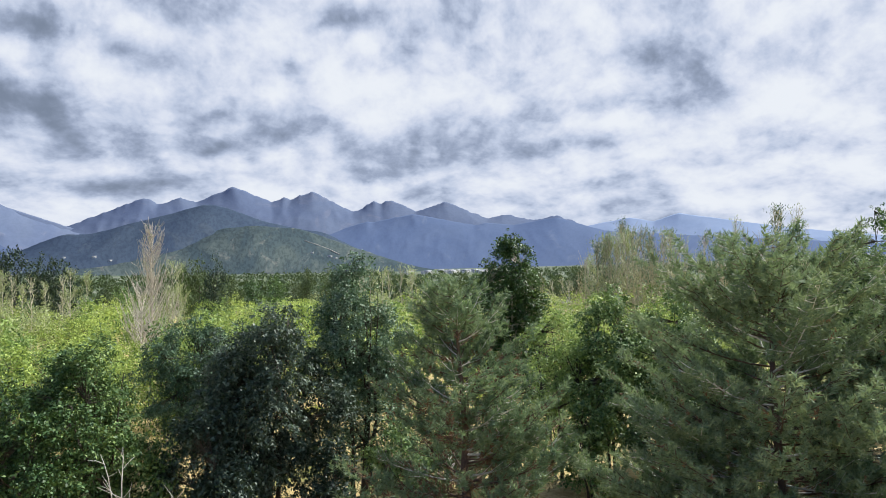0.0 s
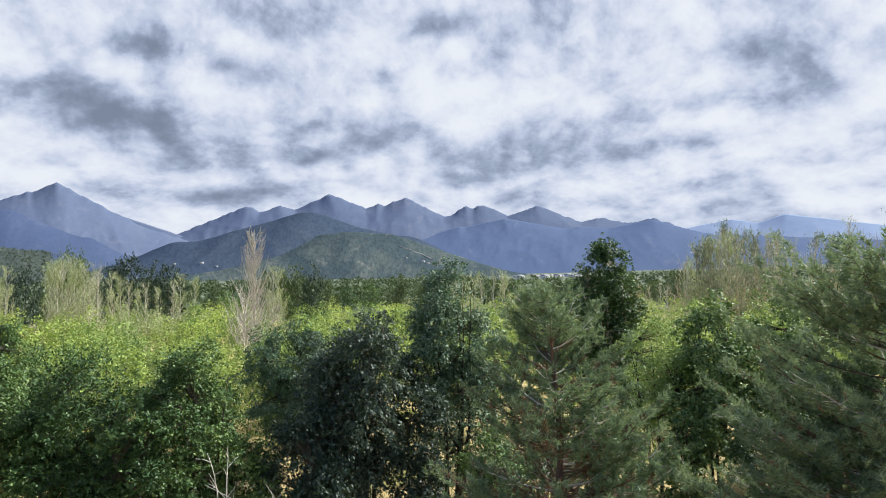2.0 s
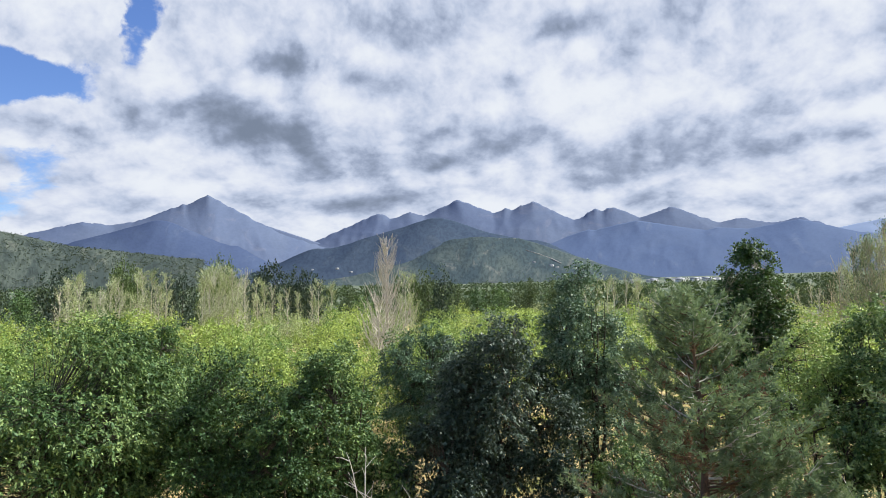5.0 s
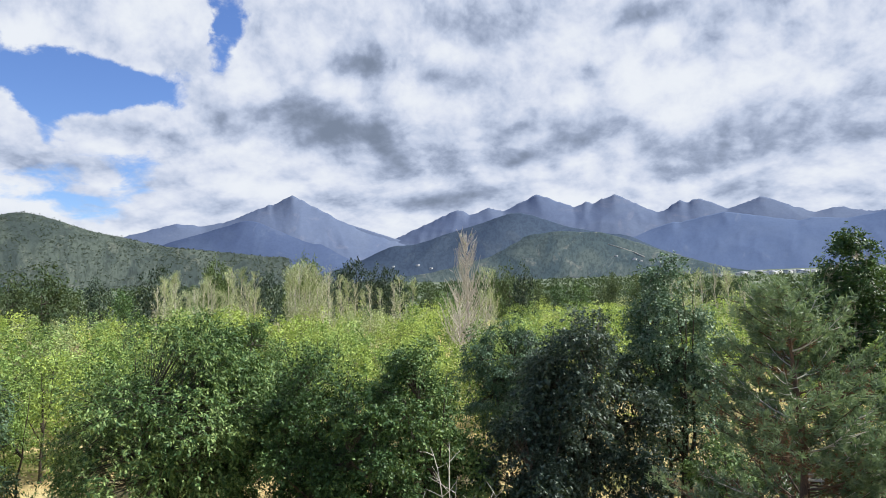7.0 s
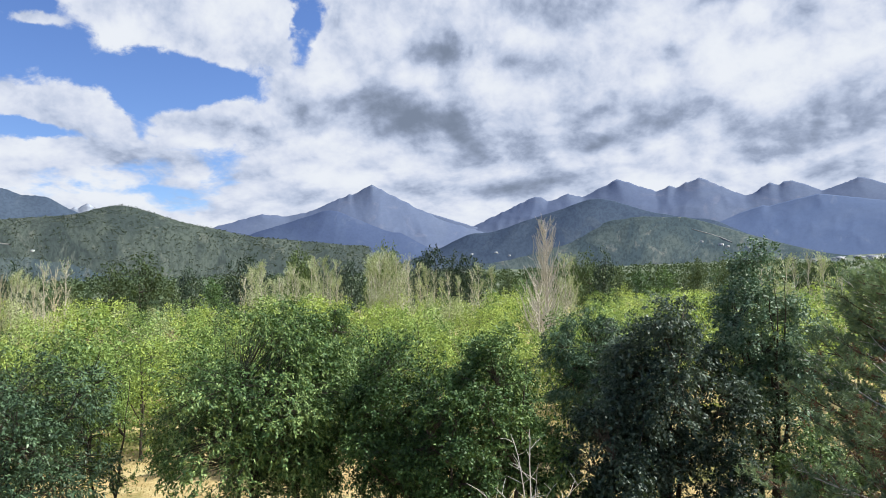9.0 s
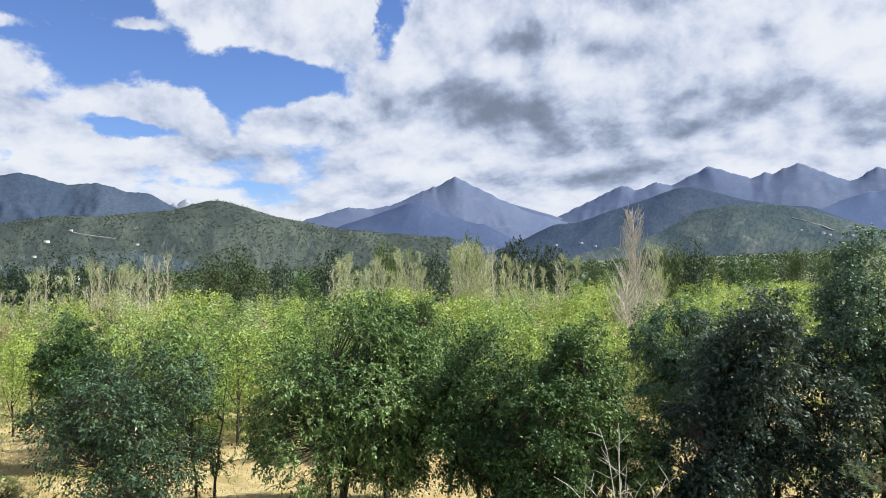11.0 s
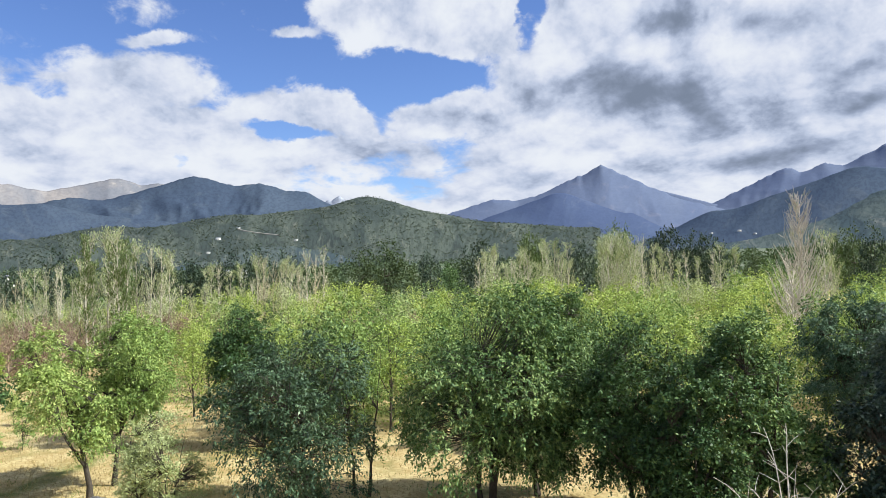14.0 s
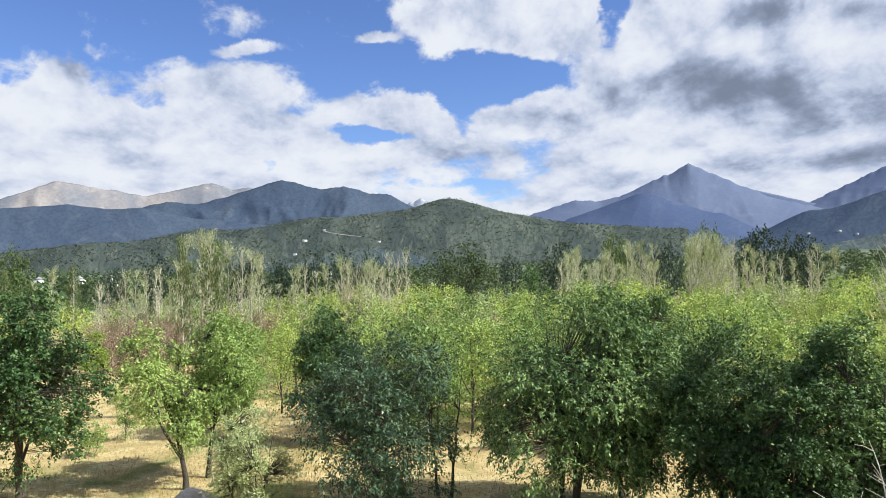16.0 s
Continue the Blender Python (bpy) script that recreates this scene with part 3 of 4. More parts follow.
# ---- trees ----
def crown_points(rng, n, height, width, base, top_heavy=0.8, lumps=0.3, offset=(0, 0), lobe=1.0):
    """Centres of leaf clumps: several leaders of uneven height, each with boughs of foliage round it, and the outward way at each."""
    centre, out, big = [], [], []
    k = int(np.clip(round(width * 1.15), 2, 6))
    turn = rng.uniform(0, 6.28)
    for i in range(k):
        a = turn + i * 6.28 / max(k - 1, 1) + rng.uniform(-0.4, 0.4)
        off = 0.05 * width if i == 0 else width * 0.27 * rng.uniform(0.75, 1.1)
        reach = width * (0.33 if i == 0 else 0.25 * rng.uniform(0.85, 1.2))
        top = height if i == 0 else base + (height - base) * rng.uniform(0.66, 0.95)
        foot = base + (0 if i == 0 else rng.uniform(0, 0.3)) * (top - base)
        m = int(4 + 1.7 * (top - foot))
        s = ((np.arange(m) + rng.uniform(0, 1, m)) / m) ** top_heavy
        prof = np.sin(np.pi * np.clip(0.13 + 0.82 * s, 0, 1)) ** 0.8
        size = rng.uniform(0.7, 1.3, m) * (0.4 + 0.6 * prof) * 0.5 * reach * lobe
        ang = np.arange(m) * 2.4 + rng.uniform(-0.7, 0.7, m)
        rho = np.clip(prof * reach * (1 + lumps * rng.uniform(-1, 1, m)) - size * 0.5, 0.03, None)
        lead = off * (0.6 + 0.4 * s)
        centre.append(np.stack([math.cos(a) * lead + rho * np.cos(ang) + offset[0] * s, math.sin(a) * lead + rho * np.sin(ang) + offset[1] * s,
                                np.minimum(foot + (top - foot) * s, top - size * 0.9)], 1))
        out.append(np.stack([np.cos(ang) + 0.5 * math.cos(a), np.sin(ang) + 0.5 * math.sin(a), 0.2 + 0.9 * s], 1))
        big.append(size)
    centre, out, big = np.concatenate(centre), np.concatenate(out), np.concatenate(big)
    k = rng.choice(len(big), n, p=big ** 1.8 / (big ** 1.8).sum())
    way = unit(rng.normal(size=(n, 3)) * [1, 1, 0.85] + out[k] * 0.7)
    deep = rng.uniform(0, 1, n)
    rad = np.where(deep < 0.14, rng.uniform(0.2, 0.7, n), rng.uniform(0.75, 1.1, n))
    rad = np.where(deep > 0.93, rng.uniform(1.15, 1.5, n), rad)
    p = centre[k] + way * (big[k] * rad)[:, None]
    p[:, 2] = np.maximum(p[:, 2], 0.12)
    return p, way


def broadleaf_meshes(seed, height, width, base, leaf_mat, bark, clumps=260, per_clump=6, leaflets=6, leaf=(0.11, 0.042), clump=0.28, droop=0.35,
                     limbs=6, trunk_r=0.1, stems=1, fill=0.45, lumps=0.3, lean=(0, 0), twig_sides=3, top_heavy=0.95, joined=False, lobe=1.0):
    """Meshes of one broadleaved tree: stems, limbs with their twigs, leaves."""
    rng = np.random.default_rng(seed)
    if not joined:
        clumps, per_clump, clump, leaf = int(clumps * 1.9), per_clump + 2, clump * 0.5, (leaf[0] * 0.85, leaf[1] * 1.15)
    p, way = crown_points(rng, clumps, height, width, base, top_heavy, lumps, lean, lobe)
    trunks, limb_shapes, nodes, owner = [], [], [], []
    for i in range(stems):
        a = rng.uniform(0, 6.28)
        foot = np.array([math.cos(a), math.sin(a), 0]) * (0.0 if stems == 1 else rng.uniform(0.08, 0.25))
        tip = np.array([lean[0] * 0.8, lean[1] * 0.8, height * 0.86]) + foot * (1 if stems == 1 else 4) * np.array([1, 1, 0])
        mid = (foot + tip) / 2 + rng.normal(size=3) * [0.12, 0.12, 0] * height / 5 - np.array([lean[0], lean[1], 0]) * 0.25
        line = bezier(foot - [0, 0, 0.15], mid, tip, 9)
        line[1:-1] += rng.normal(size=(7, 3)) * [0.03, 0.03, 0]
        rad = trunk_r * (0.8 if stems > 1 else 1) * np.linspace(1, 0.12, 9) ** 1.1
        rad[0] *= 1.35
        sh = Shape()
        sh.tube(line, rad, 8 if not joined else 5)
        trunks.append(sh)
        nodes.append((line, i))
    count = max(limbs, 1)
    for j in range(count):
        line0, i = nodes[j % stems]
        t = rng.uniform(0.28, 0.72)
        start = line0[int(t * 8)]
        k = rng.integers(0, clumps)
        end = p[k] * [0.85, 0.85, 1]
        if end[2] < start[2] + 0.3:
            end[2] = start[2] + rng.uniform(0.3, 0.9)
        mid = (start + end) / 2 + np.array([end[0] - start[0], end[1] - start[1], 0]) * 0.2 - [0, 0, 0.12]
        line = bezier(start, mid, end, 7)
        line[1:-1] += rng.normal(size=(5, 3)) * 0.035
        sh = Shape()
        sh.tube(line, trunk_r * 0.45 * np.linspace(1, 0.16, 7), 5)
        limb_shapes.append(sh)
        owner.append(line)
    joints = np.concatenate(owner)
    whose = np.repeat(np.arange(count), 7)
    near = ((p[:, None] - joints[None]) ** 2).sum(-1) + 0.6 * np.clip(joints[None, :, 2] - p[:, None, 2], 0, 9) ** 2
    best = near.argmin(1)
    for c in range(0, clumps, 4 if joined else 1):
        a = joints[best[c]]
        m = (a + p[c]) / 2 + rng.normal(size=3) * 0.06 + [0, 0, 0.05]
        limb_shapes[whose[best[c]]].tube(bezier(a, m, p[c], 4), [0.011, 0.009, 0.007, 0.004], twig_sides)
    q = np.repeat(p, per_clump, 0) + rng.normal(size=(clumps * per_clump, 3)) * clump * [1, 1, 0.8]
    d = np.repeat(way, per_clump, 0) + rng.normal(size=(clumps * per_clump, 3)) * 0.65 + [0, 0, 0.15]
    lp, ld = sprays(rng, q, d, leaflets, leaf[0] * 2.2, droop)
    crown = leaf_mesh("crown", rng, lp, ld, leaf[0], leaf[1], leaf_mat)
    if joined:
        whole = Shape()
        for sh in trunks + limb_shapes:
            whole.quads += [qd + whole.n for qd in sh.quads]
            whole.v += sh.v
            whole.n += sh.n
        return [("trunk", whole.mesh("trunk", bark, True))], crown
    woods = [("trunk", s.mesh("trunk", bark, True)) for s in trunks] + [("limb", s.mesh("limb", bark, True)) for s in limb_shapes]
    return woods, crown


def plant(name, meshes, m, label, category="tree", group=""):
    woods, crown = meshes
    ob = root(name, m, label, category, group)
    for n, me in woods:
        part(n, me, ob)
    if crown is not None:
        for c in crown if isinstance(crown, list) else [crown]:
            part(c.name.split(".")[0], c, ob)
    return ob


def twin(ob, m):
    """A copy whose pose is m, whatever the scale of the first one."""
    return copy_thing(ob, m @ Matrix.Diagonal((*[1 / c for c in ob.scale], 1)))


def place(az, r, turn=0.0, scale=1.0, tall=1.0):
    x, y, z = at(az, r)
    return Matrix.Translation((x, y, z - 0.03)) @ Matrix.Rotation(radians(turn), 4, "Z") @ Matrix.Diagonal((scale, scale, scale * tall, 1))


def spot(az, r):
    x, y, z = at(az, r)
    return Matrix.Translation((x, y, z - 0.03))


def side(az, metres):
    """A shift across the line of sight, to the right."""
    a = radians(az)
    return (math.cos(a) * metres, -math.sin(a) * metres)


def pine_meshes(seed, height, reach, low, whorl=0.36, needles=34, dry=0.25, power=0.75, tuft=0.17):
    """A pine: trunk, boughs in whorls with upturned ends, tufts of needles, dry brown inner needles."""
    rng = np.random.default_rng(seed)
    n = 12
    line = np.stack([np.cumsum(rng.normal(size=n)) * 0.03, np.cumsum(rng.normal(size=n)) * 0.03, np.linspace(-0.15, height * 0.97, n)], 1)
    sh = Shape()
    sh.tube(line, 0.14 * np.linspace(1, 0.1, n), 8)
    woods = [("trunk", sh.mesh("trunk", BARK_PINE, True))]
    tip_p, tip_d, tip_r = [line[-1]], [np.array([0, 0, 1.0])], [1.0]
    z = low
    while z < height * 0.97:
        s = (z - low) / (height - low)
        for b in range(2):
            a = rng.uniform(0, 6.28)
            length = reach * (1 - s) ** power * rng.uniform(0.65, 1.1) + 0.2
            h = np.array([math.cos(a), math.sin(a), 0])
            start = np.array([np.interp(z, line[:, 2], line[:, 0]), np.interp(z, line[:, 2], line[:, 1]), z])
            lift = rng.uniform(-0.05, 0.35) + 0.6 * s
            end = start + h * length + [0, 0, length * lift + 0.15]
            mid = start + h * length * 0.55 + [0, 0, length * lift * 0.25 - 0.05]
            bough = bezier(start, mid, end, 7)
            sh = Shape()
            sh.tube(bough, 0.02 * (0.5 + length / reach) * np.linspace(1, 0.18, 7), 5)
            m = max(3, int(length / 0.15))
            for t in (np.arange(m) + rng.uniform(0.2, 1, m)) / m * 0.86 + 0.14:
                q = np.array([np.interp(t, np.linspace(0, 1, 7), bough[:, c]) for c in range(3)])
                w = np.cross(h, [0, 0, 1]) * rng.choice([-1, 1])
                d = unit(h * 0.75 + w * rng.uniform(0.3, 1.2) + np.array([0, 0, rng.uniform(0.0, 0.7)]))
                reach_t = rng.uniform(0.3, 0.6) * (length * (1 - 0.75 * t) * 0.7 + 0.25)
                e = q + d * reach_t + [0, 0, 0.12 * reach_t]
                sh.tube(np.stack([q, (q + e) / 2 - [0, 0, 0.02], e]), [0.011, 0.008, 0.005], 3)
                for u in np.linspace(1, 0.25, max(2, int(reach_t / 0.13))):
                    tip_p.append(q + (e - q) * u + rng.normal(size=3) * 0.05)
                    tip_d.append(unit(d + rng.normal(size=3) * 0.35 + [0, 0, 0.8]))
                    tip_r.append(t * 0.6 + 0.4 * u + 0.5 * s)
            tip_p.append(end)
            tip_d.append(unit(h + [0, 0, 0.8]))
            tip_r.append(1.0)
            woods.append(("bough", sh.mesh("bough", BARK_PINE if len(woods) % 3 else BARK_DEAD, True)))
        z += whorl * rng.uniform(0.2, 0.5)
    P, D, R = np.array(tip_p), np.array(tip_d), np.array(tip_r)
    brown = R < np.quantile(R, dry) * rng.uniform(0.3, 1.0, len(R))
    brown |= (rng.uniform(0, 1, len(R)) < 0.45 * dry) & (vnoise(P[:, 0] * 1.3 + P[:, 1], P[:, 2] * 1.1) > 0.45) & (P[:, 2] < 0.8 * height)

    def brush(name, p, d, k, mat, length):
        m = len(p)
        t = rng.uniform(-1.0, 0.35, (m, k, 1))
        q = p[:, None] + d[:, None] * t * tuft
        rad = unit(np.cross(d[:, None], rng.normal(size=(m, k, 3))))
        out = unit(d[:, None] * rng.uniform(0.35, 1.1, (m, k, 1)) + rad)
        l = length * rng.uniform(0.7, 1.2, (m, k, 1))
        w = unit(np.cross(out, rng.normal(size=(m, k, 3)))) * 0.014
        v = np.stack([q - w, q + w, q + out * l], 2).reshape(-1, 3)
        return mesh_of(name, v, np.arange(len(v)).reshape(-1, 3), mat)

    crowns = [brush("needles", P[~brown], D[~brown], needles, NEEDLES, 0.15), brush("dry_needles", P[brown], D[brown], needles // 2, DRY_NEEDLES, 0.08)]
    return woods, crowns


def poplar_meshes(seed, height, spread, leaves, bark, leaf_mat, boughs=44, leaf=0.1, low=0.12, angle=0.33, thick=1.0, taper=0.6):
    """A slim upright poplar with steep boughs and a thin cover of leaves."""
    rng = np.random.default_rng(seed)
    n = 9
    line = np.stack([np.cumsum(rng.normal(size=n)) * 0.05, np.cumsum(rng.normal(size=n)) * 0.05, np.linspace(-0.1, height, n)], 1)
    sh = Shape()
    sh.tube(line, 0.0085 * height * thick * np.linspace(1, 0.08, n), 6)
    pts, ways = [], []
    for b in range(boughs):
        s = rng.uniform(low, 0.93)
        z, a = s * height, rng.uniform(0, 6.28)
        length = (spread * 1.9 * (1 - s) ** taper + 0.4) * rng.uniform(0.5, 1.15)
        start = np.array([np.interp(z, line[:, 2], line[:, 0]), np.interp(z, line[:, 2], line[:, 1]), z])
        h = np.array([math.cos(a), math.sin(a), 0])
        mid = start + h * length * angle + [0, 0, length * 0.35]
        end = start + h * length * angle * 1.35 + [0, 0, length]
        bl = bezier(start, mid, end, 5)
        sh.tube(bl, np.linspace(0.03, 0.009, 5) * thick * height / 10, 3)
        for t in rng.uniform(0.25, 1, 2):
            q = np.array([np.interp(t, np.linspace(0, 1, 5), bl[:, c]) for c in range(3)])
            e = q + unit(h * rng.uniform(0.1, 0.6) + rng.normal(size=3) * 0.25 + [0, 0, 0.9]) * rng.uniform(0.3, 0.9)
            sh.tube(np.stack([q, e]), np.array([0.016, 0.009]) * thick * height / 10, 3)
            pts += [q + (e - q) * u for u in (0.0, 0.4, 0.8, 1.0)]
            ways += [h] * 4
    pts, ways = np.array(pts), np.array(ways)
    crown = None
    if leaves:
        k = rng.integers(0, len(pts), leaves)
        crown = leaf_mesh("crown", rng, pts[k] + rng.normal(size=(leaves, 3)) * 0.12, ways[k] * 0.6 + rng.normal(size=(leaves, 3)) * 0.4 + [0, 0, 1.1],
                          leaf * 2.3, leaf * 0.7, leaf_mat)
    return [("trunk", sh.mesh("trunk", bark, True))], crown


# -- the near row of trees, each built for itself --
plant("ash_tree", broadleaf_meshes(11, 5.75, 5.4, 0.9, LEAF_ASH, BARK, 430, 7, 6, (0.13, 0.042), 0.3, 0.55, 9, 0.1, 3, 0.4, 0.45), spot(-45.8, 20.3),
      "wide ash tree with glossy drooping dark green leaves")
plant("ash_tree", broadleaf_meshes(12, 4.75, 4.4, 0.4, LEAF_SILVER, BARK, 300, 7, 6, (0.12, 0.04), 0.3, 0.5, 8, 0.09, 2, 0.4, 0.45, side(-60, -0.4)), spot(-59.6, 20.2),
      "low grey green ash tree with drooping leaves")
plant("ash_tree", broadleaf_meshes(13, 4.8, 2.3, 0.9, LEAF_LIGHT, BARK, 110, 5, 5, (0.09, 0.032), 0.25, 0.3, 9, 0.06, 2, 0.3, 0.4), spot(-55.2, 21.5),
      "slim open tree with thin leaves and bare limbs")
plant("elm_tree", broadleaf_meshes(14, 5.1, 3.3, 0.3, LEAF_ASH, BARK, 330, 7, 6, (0.1, 0.042), 0.28, 0.3, 7, 0.09, 2, 0.4, 0.45), spot(-34.3, 19.3),
      "dense mid green elm tree with small bright leaves")
plant("elm_tree", broadleaf_meshes(15, 5.05, 3.0, 0.3, LEAF_ASH, BARK, 310, 7, 6, (0.1, 0.045), 0.28, 0.3, 7, 0.09, 2, 0.4, 0.45), spot(-26.2, 18.7),
      "dense mid green elm tree behind dead white twigs")
plant("elm_tree", broadleaf_meshes(16, 3.9, 1.9, 0.3, LEAF_ASH, BARK, 150, 7, 6, (0.1, 0.045), 0.25, 0.3, 5, 0.06, 1, 0.35, 0.4), spot(-30.2, 17.2),
      "young elm tree with upright leafy shoots")
plant("maple_tree", broadleaf_meshes(17, 5.6, 4.0, 0.6, LEAF_DARK, BARK, 380, 7, 6, (0.12, 0.05), 0.28, 0.5, 8, 0.1, 4, 0.42, 0.4), spot(-13.6, 20.6),
      "very dark bluish green maple tree with many stems")
plant("maple_tree", broadleaf_meshes(18, 3.3, 2.6, 0.2, LEAF_DARK, BARK, 170, 7, 6, (0.12, 0.05), 0.26, 0.5, 6, 0.07, 2, 0.4, 0.4), spot(-17.6, 19.2),
      "low dark green maple with leaves down to the grass")
plant("poplar_tree", broadleaf_meshes(19, 7.15, 3.3, 1.1, LEAF_GREY, BARK, 380, 7, 5, (0.1, 0.055), 0.27, 0.3, 9, 0.09, 4, 0.4, 0.4), spot(-6.9, 22.3),
      "tall grey green poplar with pale glinting leaves, several trunks")
plant("tree_of_heaven", broadleaf_meshes(20, 5.4, 3.9, 1.0, LEAF_GREY, BARK, 190, 9, 7, (0.13, 0.04), 0.2, 0.7, 7, 0.08, 2, 0.5, 0.3), spot(-19.4, 27.5),
      "tree with fluffy whorls of pale green leaves")
plant("birch_tree", broadleaf_meshes(21, 8.3, 3.5, 1.2, LEAF_BIRCH, BARK_PALE, 330, 7, 5, (0.11, 0.08), 0.28, 0.35, 8, 0.1, 1, 0.35, 0.35, (0, 0), 3, 0.65), spot(5.3, 30),
      "tall dark green birch rising above the pines")
plant("birch_tree", broadleaf_meshes(22, 5.5, 3.0, 0.5, LEAF_LIGHT, BARK, 240, 6, 5, (0.085, 0.05), 0.26, 0.35, 6, 0.07, 2, 0.4, 0.45), spot(8.9, 24),
      "small leaved light green tree between the pines")
plant("linden_tree", broadleaf_meshes(23, 6.05, 3.3, 0.9, LEAF_ASH, BARK, 300, 7, 5, (0.1, 0.065), 0.27, 0.35, 7, 0.08, 2, 0.4, 0.45), spot(13.0, 23.5),
      "bright green linden tree with rounded leaves")
plant("linden_tree", broadleaf_meshes(24, 5.9, 3.0, 0.8, LEAF_ASH, BARK, 240, 7, 5, (0.1, 0.065), 0.27, 0.35, 6, 0.08, 2, 0.4, 0.4), spot(17.8, 26),
      "rounded green linden tree behind the pine")
plant("oak_tree", broadleaf_meshes(25, 6.5, 3.9, 1.3, LEAF_ASH, BARK, 360, 7, 5, (0.11, 0.06), 0.28, 0.35, 7, 0.12, 2, 0.42, 0.35), spot(-85.2, 24.2),
      "dark green oak tree on bare forked trunks")
plant("ash_tree", broadleaf_meshes(26, 4.9, 2.5, 1.7, LEAF_LIGHT, BARK, 170, 6, 6, (0.11, 0.04), 0.28, 0.45, 7, 0.1, 1, 0.35, 0.5, side(-75, -1.3)), spot(-74.5, 24.4),
      "light green ash tree with a crooked leaning trunk")
plant("ash_tree", broadleaf_meshes(27, 5.25, 3.3, 1.5, LEAF_LIGHT, BARK, 260, 6, 6, (0.11, 0.04), 0.28, 0.45, 7, 0.09, 1, 0.35, 0.5, side(-72, 0.7)), spot(-73.0, 25.6),
      "light green ash tree with a rounded crown")
plant("ash_tree", broadleaf_meshes(28, 5.0, 2.6, 1.3, LEAF_LIGHT, BARK, 150, 6, 6, (0.11, 0.04), 0.28, 0.4, 6, 0.08, 1, 0.35, 0.45), spot(-70.6, 32.5),
      "light green ash tree with a dark slender trunk")
plant("hornbeam_tree", broadleaf_meshes(29, 5.4, 2.7, 0.9, LEAF_BIRCH, BARK, 240, 6, 6, (0.11, 0.05), 0.27, 0.45, 6, 0.08, 1, 0.4, 0.35), spot(-64.6, 29.5),
      "dark green hornbeam behind paler trees")
plant("hornbeam_tree", broadleaf_meshes(30, 5.6, 2.6, 0.6, LEAF_BIRCH, BARK, 220, 6, 6, (0.11, 0.05), 0.27, 0.45, 6, 0.08, 1, 0.4, 0.4), spot(-39.7, 27.0),
      "dark green hornbeam with upright shoots")
for az_, r_, h_, w_, sd in ((30.4, 33, 9.0, 4.2, 31), (34.5, 30, 8.5, 4.5, 32), (-90.5, 27, 6.2, 3.6, 33)):
    plant("elm_tree", broadleaf_meshes(sd, h_, w_, 1.0, LEAF_BIRCH, BARK, 330, 6, 5, (0.12, 0.07), 0.3, 0.35, 7, 0.12, 1, 0.4, 0.4), spot(az_, r_),
          "tall dark green elm tree at the edge of the grove")

plant("ash_tree", broadleaf_meshes(10, 5.4, 3.0, 0.6, LEAF_ASH, BARK, 260, 7, 6, (0.13, 0.042), 0.3, 0.55, 7, 0.09, 2, 0.4, 0.45), spot(-41.2, 20.9),
      "ash tree with drooping dark green leaves and two trunks")
for sd, az_, r_, h_, w_, mat in ((171, 3.6, 22.5, 2.8, 2.2, LEAF_DARK), (172, 24.0, 23.0, 3.4, 3.0, LEAF_ASH), (173, -1.2, 22.5, 2.8, 2.2, LEAF_BIRCH),
                                 (174, 27.8, 23.5, 3.2, 3.0, LEAF_DARK), (175, 19.8, 22.5, 3.0, 2.4, LEAF_ASH), (34, -9.8, 19.5, 2.2, 2.0, LEAF_DARK), (35, -3.6, 20.5, 2.6, 2.0, LEAF_BIRCH), (36, 11.2, 21.5, 3.2, 2.2, LEAF_ASH),
                                 (37, 16.5, 20.5, 3.0, 2.2, LEAF_ASH), (38, -21.8, 19.0, 2.6, 1.9, LEAF_ASH), (39, -30.8, 19.5, 3.0, 2.2, LEAF_ASH)):
    plant("young_tree", broadleaf_meshes(sd, h_, w_, 0.1, mat, BARK, 75, 6, 5, (0.11, 0.055), 0.25, 0.4, 5, 0.05, 2, 0.4, 0.4), spot(az_, r_),
          "low leafy young tree in the shade of the grove")

# -- the pines --
plant("pine_tree", pine_meshes(41, 6.1, 2.7, 0.3, 0.25, 24, 0.7, 0.66), spot(1.5, 16.2), "bluish green pine with brown dry needles inside")
plant("pine_tree", pine_meshes(42, 6.75, 3.9, 0.3, 0.27, 22, 0.25, 0.5), spot(24.6, 17.0), "large spreading green pine with open upturned boughs")
plant("pine_tree", pine_meshes(43, 6.4, 2.8, 0.5, 0.6, 22, 0.2, 0.7), spot(31.8, 18.5), "spreading green pine with bare lower boughs")

# -- the dead column and its neighbours --
plant("dead_tree", poplar_meshes(51, 11.9, 2.3, 120, TWIG_DEAD, LEAF_POPLAR, 190, 0.07, 0.06, 0.36, 0.85, 0.8), place(-22.1, 58, 0), "tall bare dead poplar with pale grey twigs")
plant("dead_tree", poplar_meshes(52, 7.0, 1.4, 0, TWIG_DEAD, None, 70, 0.1, 0.1, 0.45, 1.3), place(-22.9, 50, 0), "smaller bare dead tree with pale twigs")

